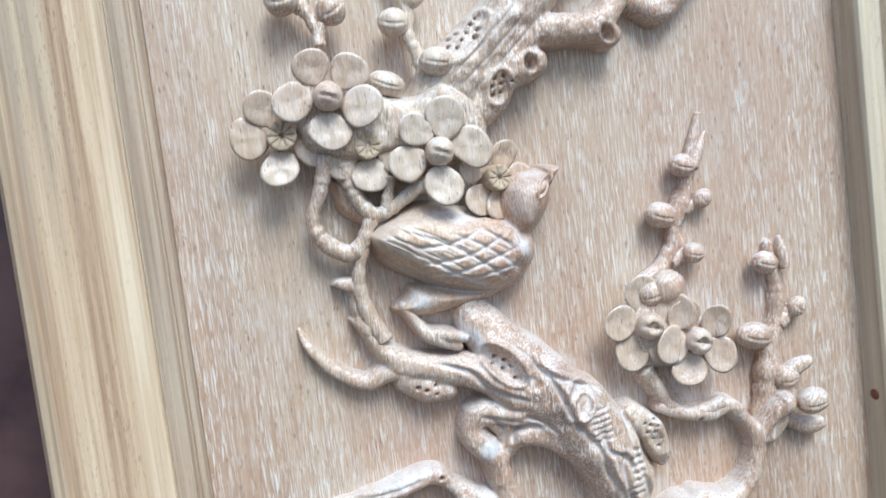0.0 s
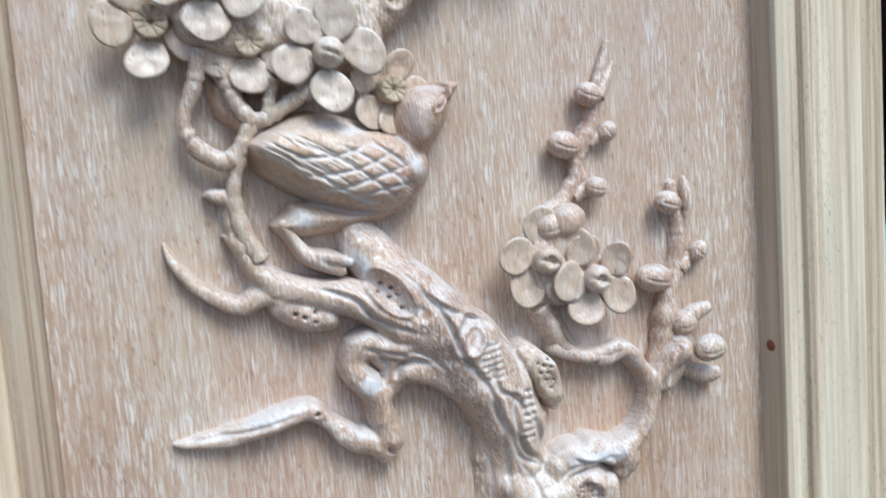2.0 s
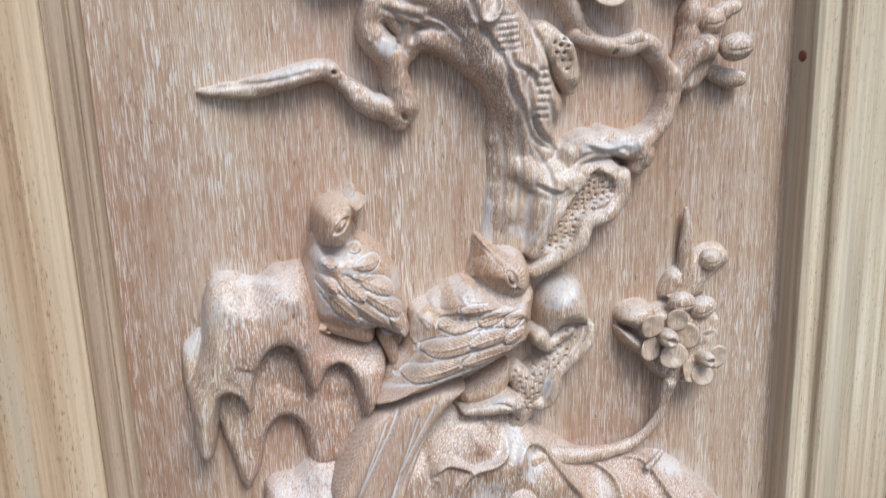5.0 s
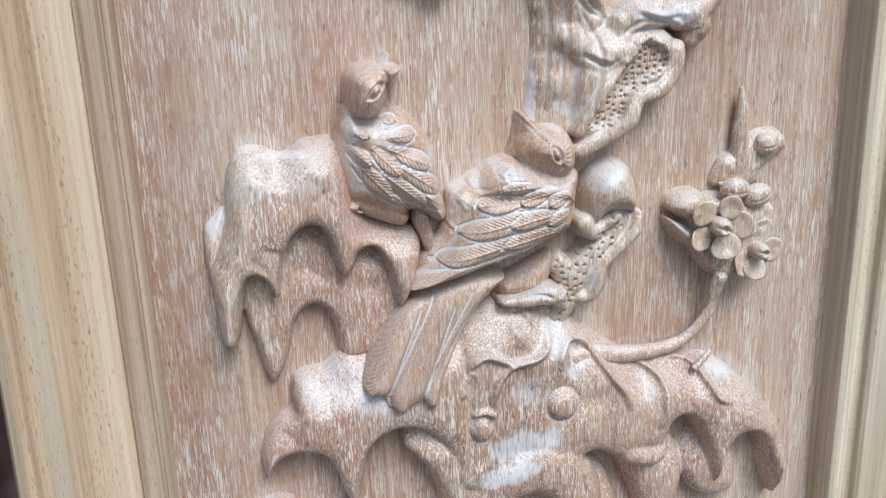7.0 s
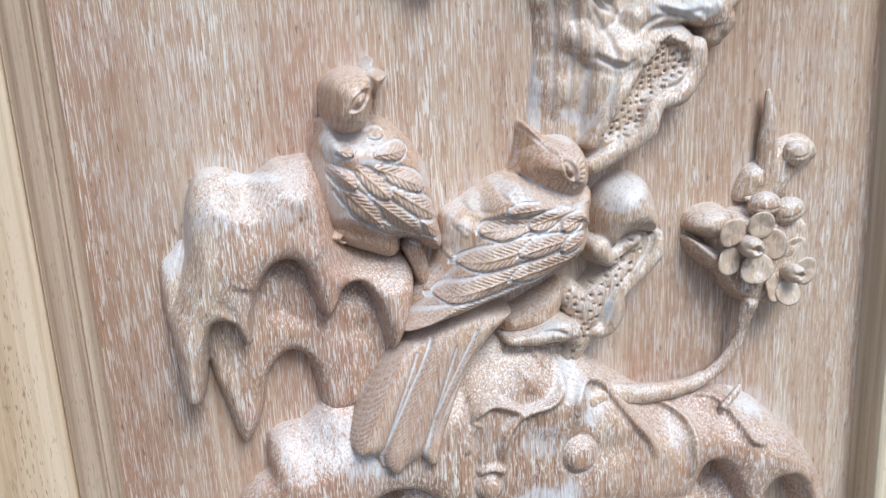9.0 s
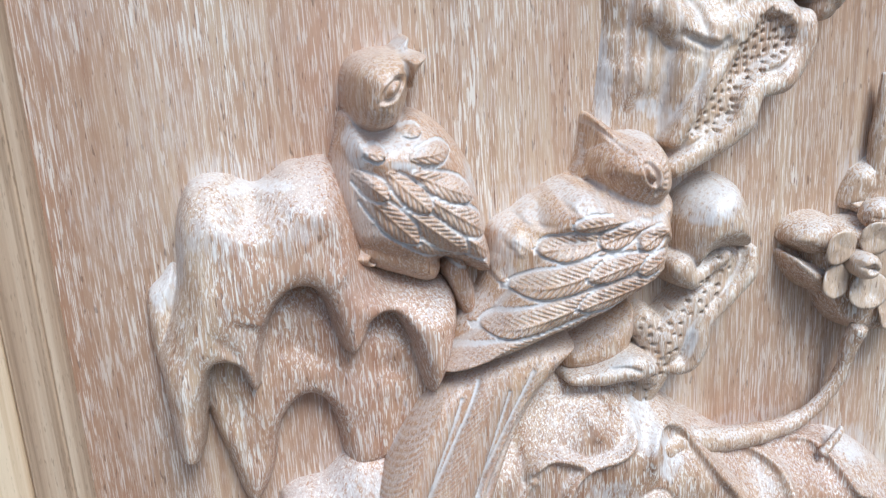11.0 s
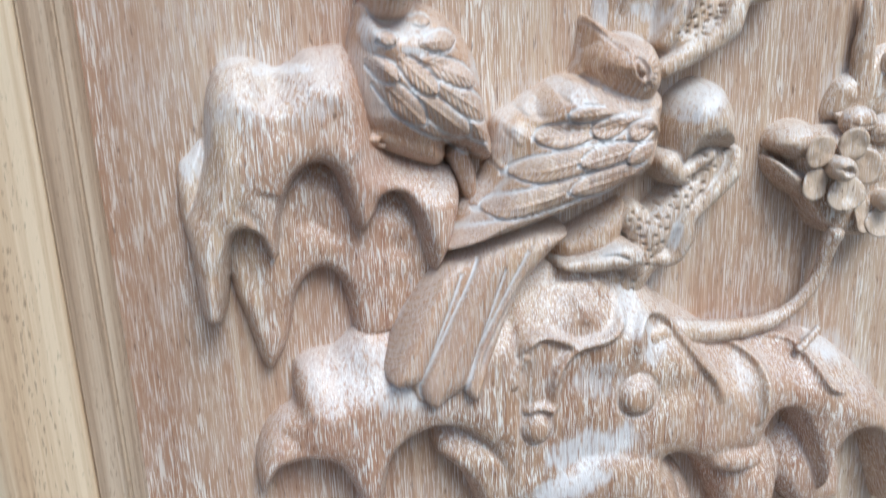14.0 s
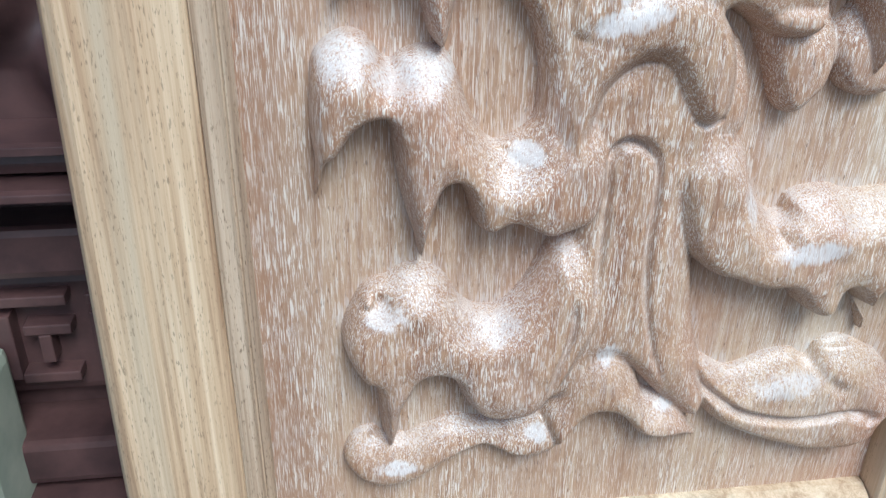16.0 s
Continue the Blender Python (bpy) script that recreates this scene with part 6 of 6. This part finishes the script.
# far arm and its drips
r2.mound([(0.0267, 0.2116), (0.0193, 0.2371), (0.0210, 0.2559), (0.0341, 0.2657), (0.0465, 0.2545), (0.0532, 0.2380), (0.0620, 0.2247), (0.0686, 0.2233), (0.0711, 0.2298), (0.0796, 0.2331), (0.0894, 0.2334), (0.1001, 0.2304)] + [(0.1290, 0.2297), (0.1443, 0.2105), (0.1432, 0.1883), (0.1203, 0.1841), (0.1213, 0.1604), (0.1130, 0.1790)] + [(0.1037, 0.1866), (0.1011, 0.1761), (0.0938, 0.1731), (0.0846, 0.1790), (0.0763, 0.1881), (0.0643, 0.1888), (0.0506, 0.1941), (0.0395, 0.1981)], 0.0190, 0.0060, bumps=0.0006, soft=0.006)
# foot
r2.mound([(-0.1156, 0.1124), (-0.1108, 0.1212), (-0.1027, 0.1243), (-0.0947, 0.1196), (-0.0851, 0.1219), (-0.0745, 0.1273), (-0.0643, 0.1276), (-0.0493, 0.1242), (-0.0338, 0.1266), (-0.0223, 0.1300), (-0.0144, 0.1136), (-0.0179, 0.1073), (-0.0271, 0.1042), (-0.0378, 0.1039), (-0.0460, 0.1081), (-0.0527, 0.1108), (-0.0618, 0.1084), (-0.0721, 0.1025), (-0.0825, 0.0951), (-0.0956, 0.0924), (-0.1072, 0.0958), (-0.1149, 0.1047)], 0.0110, 0.0045, bumps=0.0004, soft=0.005)
r2.mound([(-0.0265, 0.1279), (-0.0213, 0.1375), (-0.0174, 0.1488), (-0.0129, 0.1604), (-0.0070, 0.1673), (-0.0001, 0.1685), (0.0072, 0.1618), (0.0155, 0.1473), (0.0209, 0.1356), (0.0309, 0.1328), (0.0400, 0.1261), (0.0460, 0.1157), (0.0509, 0.1065), (0.0392, 0.1097), (0.0281, 0.1108), (0.0195, 0.1136), (0.0114, 0.1227), (0.0031, 0.1276), (-0.0050, 0.1271), (-0.0121, 0.1181), (-0.0192, 0.1102)], 0.0160, 0.0055, bumps=0.0004, soft=0.005)
r2.mound([(0.0404, 0.1530), (0.0470, 0.1512), (0.0590, 0.1440), (0.0694, 0.1463), (0.0800, 0.1504), (0.0903, 0.1512), (0.0983, 0.1471), (0.1031, 0.1548), (0.1136, 0.1571), (0.1270, 0.1505)] + [(0.1367, 0.1440), (0.1513, 0.1231), (0.1432, 0.1052)] + [(0.1429, 0.1005), (0.1298, 0.0933), (0.1090, 0.0933), (0.0932, 0.0984), (0.0744, 0.1059), (0.0548, 0.1179), (0.0448, 0.1351)], 0.0125, 0.006, bumps=0.0005)
# openings through to the board
r2.cut([(-0.0655, 0.3091), (-0.0612, 0.3109), (-0.0549, 0.3107), (-0.0452, 0.3041), (-0.0399, 0.2938), (-0.0372, 0.2793), (-0.0396, 0.2650), (-0.0453, 0.2595), (-0.0538, 0.2568), (-0.0594, 0.2648), (-0.0616, 0.2766), (-0.0646, 0.2885)], -0.004, 0.002)
r2.cut([(-0.0748, 0.1479), (-0.0810, 0.1430), (-0.0853, 0.1347), (-0.0894, 0.1185), (-0.0822, 0.1204), (-0.0695, 0.1269), (-0.0666, 0.1368), (-0.0693, 0.1444)], -0.003, 0.002)
r2.cut([(0.1353, 0.1527), (0.1295, 0.1531), (0.1204, 0.1662), (0.1132, 0.1781), (0.1200, 0.1782), (0.1305, 0.1700)], -0.003, 0.002)
# folds and grooves
for g, w, d in (([(-0.0163, 0.1692), (-0.0108, 0.1884), (-0.0095, 0.2121), (-0.0091, 0.2344), (-0.0098, 0.2486), (-0.0071, 0.2559), (-0.0021, 0.2584), (0.0045, 0.2559), (0.0095, 0.2488), (0.0107, 0.2335), (0.0101, 0.2136), (0.0127, 0.1868), (0.0202, 0.1576), (0.0304, 0.1368)], 0.0014, 0.0034), ([(-0.0095, 0.2505), (-0.0067, 0.2568), (-0.0021, 0.2584), (0.0040, 0.2564), (0.0089, 0.2497)], 0.0018, 0.0024),
                ([(-0.0287, 0.1375), (-0.0240, 0.1582), (-0.0193, 0.1751), (-0.0191, 0.1943)], 0.0012, 0.0026), ([(0.0158, 0.2476), (0.0218, 0.2231), (0.0258, 0.1969), (0.0336, 0.1625)], 0.0030, 0.0012), ([(0.0393, 0.1528), (0.0474, 0.1385), (0.0602, 0.1272), (0.0756, 0.1192), (0.0990, 0.1149), (0.1185, 0.1171), (0.1323, 0.1152)], 0.0016, 0.0048), ([(0.1216, 0.1162), (0.1322, 0.1145), (0.1366, 0.1100)], 0.0026, 0.0030),
                ([(-0.1101, 0.1169), (-0.1000, 0.1210), (-0.0881, 0.1191), (-0.0730, 0.1247), (-0.0603, 0.1253), (-0.0423, 0.1242)], 0.0026, 0.0030), ([(0.0965, 0.1500), (0.1081, 0.1365), (0.1183, 0.1291)], 0.0026, 0.0016), ([(0.0700, 0.1984), (0.0816, 0.1922), (0.0921, 0.1915)], 0.004, -0.0012),
                ([(0.0211, 0.2670), (0.0274, 0.2641), (0.0330, 0.2680)], 0.0010, 0.0020), ([(-0.0954, 0.2917), (-0.0915, 0.2872), (-0.0892, 0.2811)], 0.003, 0.0016)):
    r2.gouge(g, w * 1.3, d, paste=0.2)
for g, w, d in (([(-0.0272, 0.3746), (-0.0195, 0.3791), (-0.0106, 0.3812), (-0.0029, 0.3799), (0.0008, 0.3744), (0.0015, 0.3690)], 0.0016, 0.0026), ([(0.0083, 0.3717), (0.0081, 0.3628), (0.0021, 0.3577), (-0.0072, 0.3553), (-0.0130, 0.3509), (-0.0156, 0.3431), (-0.0151, 0.3329)], 0.0017, 0.0034), ([(-0.0265, 0.3532), (-0.0247, 0.3577), (-0.0190, 0.3608), (-0.0112, 0.3579), (-0.0072, 0.3553)], 0.0016, 0.0032), ([(-0.0256, 0.3338), (-0.0198, 0.3362), (-0.0151, 0.3329)], 0.0014, 0.0024),
                ([(0.0148, 0.3447), (0.0133, 0.3561), (0.0184, 0.3629), (0.0258, 0.3604), (0.0309, 0.3533), (0.0367, 0.3447), (0.0430, 0.3358), (0.0456, 0.3274)], 0.0018, 0.0036), ([(0.0458, 0.3497), (0.0542, 0.3458), (0.0607, 0.3385), (0.0609, 0.3260), (0.0593, 0.3174)], 0.0016, 0.0032), ([(0.0596, 0.3474), (0.0736, 0.3460), (0.0811, 0.3390), (0.0872, 0.3285), (0.0955, 0.3247)], 0.0016, 0.0032), ([(-0.0287, 0.3422), (-0.0269, 0.3500), (-0.0241, 0.3548)], 0.0013, 0.0020),
                ([(-0.0083, 0.3719), (-0.0043, 0.3679), (-0.0040, 0.3621)], 0.002, 0.0012)):
    r2.gouge(g, w, -d)
for c, a, b, turn, d in (((0.0200, 0.3521), 0.0052, 0.0085, -15, 0.0030), ((-0.0031, 0.3421), 0.0085, 0.0070, 0, 0.0014), ((0.0532, 0.3364), 0.0045, 0.0080, 10, 0.0022), ((0.0772, 0.3355), 0.0060, 0.0070, 0, 0.0018), ((-0.0717, 0.3516), 0.013, 0.0060, -10, 0.0026)):
    r2.bowl(c, a, b, turn, d, 2)
r2.bowl((0.0143, 0.3348), 0.0062, 0.0062, 0, -0.0040, 4).ring((0.0143, 0.3348), 0.0074, 0.0074, 0, 0.0010, -0.0012)
r2.bowl((-0.0212, 0.3280), 0.0044, 0.0052, 0, -0.0030, 4).ring((-0.0212, 0.3280), 0.0054, 0.0062, 0, 0.0009, -0.0010)
r2.bowl((-0.0991, 0.1909), 0.0052, 0.0044, 15, 0.0040, 3).bowl((-0.1031, 0.1927), 0.0022, 0.0024, 0, -0.0036, 2)
r2.bowl((-0.0994, 0.2967), 0.0010, 0.0010, 0, 0.0030)
for c, a, b, turn, s in (((-0.0769, 0.3513), 0.022, 0.0110, -15, 0.65), ((-0.0896, 0.3504), 0.0070, 0.0110, 10, 0.6), ((-0.0024, 0.3181), 0.020, 0.0085, 8, 0.8), ((0.0209, 0.3517), 0.0055, 0.0090, -15, 0.9), ((-0.0004, 0.3411), 0.010, 0.0080, 0, 0.6), ((0.0934, 0.3399), 0.012, 0.0070, -25, 0.8), ((0.0123, 0.3653), 0.0060, 0.0100, 0, 0.8),
                         ((0.0542, 0.3366), 0.0050, 0.0090, 10, 0.6), ((-0.1095, 0.2911), 0.0120, 0.0100, 0, 0.75), ((-0.0810, 0.2865), 0.0140, 0.0095, 0, 0.75), ((-0.0938, 0.2854), 0.0120, 0.0070, 0, 0.7), ((-0.0429, 0.2548), 0.0090, 0.0048, 10, 0.95), ((-0.0091, 0.3064), 0.0170, 0.0050, 15, 0.9),
                         ((-0.0950, 0.1888), 0.0090, 0.0060, 0, 0.7), ((-0.0507, 0.1774), 0.0120, 0.0075, 35, 0.6), ((-0.0012, 0.1622), 0.0060, 0.0060, 0, 0.8), ((0.0890, 0.1349), 0.0200, 0.0080, 5, 0.7), ((0.0790, 0.2097), 0.0160, 0.0060, 10, 0.85), ((0.0504, 0.2292), 0.0040, 0.0110, 15, 0.7), ((-0.0932, 0.1053), 0.0120, 0.0040, 5, 0.9),
                         ((0.0302, 0.1290), 0.0060, 0.0030, -10, 0.9), ((-0.0295, 0.1185), 0.0060, 0.0050, 30, 0.9), ((0.0670, 0.1106), 0.0150, 0.0025, -12, 0.8)):
    r2.dab(c, a, b, turn, s)
r2.rough(0.0003, 0.009, 21, 2.0)
r2.clean *= 0.4
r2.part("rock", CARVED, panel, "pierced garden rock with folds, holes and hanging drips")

# dust that clings to the board along the upper edges of the carving
halo = np.roll(DUST, 3, 0)
for _ in range(3):
    for axis in (0, 1):
        halo = sum(np.roll(halo, k, axis) for k in range(-2, 3)) / 5
vs = np.empty(len(board.data.vertices) * 3, np.float32)
board.data.vertices.foreach_get("co", vs)
vs = vs.reshape(-1, 3)
amount = halo[np.clip(((vs[:, 2] - 0.05) / 0.0015).astype(int), 0, 539), np.clip(((vs[:, 0] + 0.1495) / 0.0015).astype(int), 0, 199)]
amount = amount * (0.55 + 0.6 * vnoise(vs[:, 0], vs[:, 2], 0.012, 4) + 0.35 * vnoise(vs[:, 0], vs[:, 2] / 5, 0.0035, 9))
board.data.attributes.new("haze", 'FLOAT', 'POINT').data.foreach_set("value", np.clip(0.8 * amount, 0, 0.5).astype(np.float32))

# ---- behind the panel ----
cab = tagged(empty_thing("carved_cabinet", (-0.6, 0.17, 0)), "dark red-brown stained carved cabinet standing behind the panel", "cabinet")
def bar(name, x0, x1, y0, y1, z0, z1, bevel=0.004, material=DARKWOOD):
    bm = box(bmesh.new(), x0 + 0.6, x1 + 0.6, y0 - 0.45, y1 - 0.45, z0, z1, bevel)
    return part(name, bm, material, cab)
bar("body", -1.1, 0.95, 0.36, 0.75, 0.0, 1.2)
CZ = [z for _, z in [(-0.2525, 0.2474), (-0.2535, 0.2424), (-0.256, 0.231), (-0.2576, 0.2237), (-0.2623, 0.2016), (-0.2678, 0.176), (-0.269, 0.1701), (-0.2713, 0.1596), (-0.2812, 0.1132), (-0.2863, 0.0891), (-0.2918, 0.0638), (-0.2958, 0.0449)]]
bar("moulding", -1.1, 0.1, 0.315, 0.37, CZ[1], CZ[0])
bar("moulding", -1.1, 0.1, 0.325, 0.37, CZ[2], CZ[1] - 0.002)
bar("moulding", -1.1, 0.1, 0.31, 0.37, CZ[3], CZ[2] - 0.002)
bar("rail", -1.1, 0.1, 0.335, 0.37, CZ[5], CZ[4])
bar("fret_board", -1.1, 0.1, 0.350, 0.37, CZ[8] - 0.01, CZ[6])
bar("moulding", -1.1, 0.1, 0.325, 0.37, CZ[10], CZ[9])
bar("plinth", -1.1, 0.1, 0.31, 0.37, max(CZ[11] - 0.15, 0.002), CZ[10] - 0.004)
fw = (CZ[6] - CZ[8]) / 5
for i in range(26):
    x = -1.05 + 0.043 * i
    bar("fret", x, x + 0.034, 0.340, 0.352, CZ[8] + fw * 4.0, CZ[8] + fw * 4.5, 0.001)
    bar("fret", x, x + 0.007, 0.340, 0.352, CZ[8] + fw * 0.4, CZ[8] + fw * 3.6, 0.001)
    bar("fret", x + 0.012, x + 0.034, 0.340, 0.352, CZ[8] + fw * 2.6, CZ[8] + fw * 3.1, 0.001)
    bar("fret", x + 0.018, x + 0.024, 0.340, 0.352, CZ[8] + fw * 1.2, CZ[8] + fw * 2.6, 0.001)
    bar("fret", x + 0.007, x + 0.034, 0.340, 0.352, CZ[8] + fw * 0.2, CZ[8] + fw * 0.7, 0.001)
orn = Carving(-1.0, -0.2, CZ[0], CZ[0] + 0.25, 0.002)
for i in range(30):
    orn.bowl((-0.98 + 0.027 * i + 0.006 * math.sin(i * 2.1), CZ[0] + 0.03 + 0.022 * math.sin(i * 1.7)), 0.012, 0.016, 40 * i, -0.022, 2)
    orn.bowl((-0.98 + 0.027 * i, CZ[0] + 0.09 + 0.018 * math.sin(i * 2.3)), 0.012, 0.014, 70 * i, -0.022, 2)
orn.h += 0.008
ob = orn.part("scrollwork", DARKWOOD, cab)
ob.location = (0.6, 0.352 - 0.45, 0)

edge_top, edge_low = [(0.2863, 0.6578), (0.2739, 0.5653)]
slant = (edge_top[0] - edge_low[0]) / (edge_top[1] - edge_low[1])
fold = (0.2815, 0.5303)[1]
bm = bmesh.new()
rows = []
for j in range(60):
    s = j / 59
    z = 1.1 - (1.1 - fold) * s / 0.5 if s < 0.5 else fold * (1 - (s - 0.5) / 0.5) + 0.006
    y = 0.055 if s < 0.5 else 0.055 - 0.30 * (s - 0.5) ** 1.3 * 2
    x0 = max(edge_low[0] + (slant if z > edge_low[1] else 1.2) * (z - edge_low[1]), 0.2155)
    rows.append([])
    for i in range(70):
        x = x0 + 1.0 * (i / 69) ** 1.5
        f = noise.noise(Vector((x * 7, y * 5, z * 5))) * 0.012 + noise.noise(Vector((x * 30, y * 17, z * 22))) * 0.004
        rows[-1].append(bm.verts.new((x, y - abs(f), z + 0.3 * abs(f))))
for j in range(59):
    for i in range(69):
        bm.faces.new((rows[j][i], rows[j][i + 1], rows[j + 1][i + 1], rows[j + 1][i])).smooth = True
back = bmesh.ops.extrude_face_region(bm, geom=list(bm.faces))
for v in back["geom"]:
    if isinstance(v, bmesh.types.BMVert):
        v.co.y += 0.002
tagged(part("tarpaulin", bm, TARP), "creased turquoise plastic tarpaulin hung behind and trailing on the ground", "tarpaulin")
blade = rod([(0.2207, 0.4346), (0.2311, 0.4239), (0.2445, 0.4119), (0.2636, 0.3951)], [0.0008, 0.0022, 0.0022, 0.0010], [0.0, 0.002], 0.05, seed=3)
tagged(part("grass_blade", blade, plain("leaf_green", (0.10, 0.13, 0.03), (0.20, 0.22, 0.06), 60)), "dry green grass blade caught beside the panel frame", "leaf")
post = box(bmesh.new(), -0.34, -0.272, 0.01, 0.06, 0.0, 0.14, 0.006)
tagged(part("leaning_post", post, plain("grey_green_paint", (0.30, 0.34, 0.27), (0.42, 0.45, 0.36), 40)), "pale grey-green wooden post standing against the cabinet", "post")
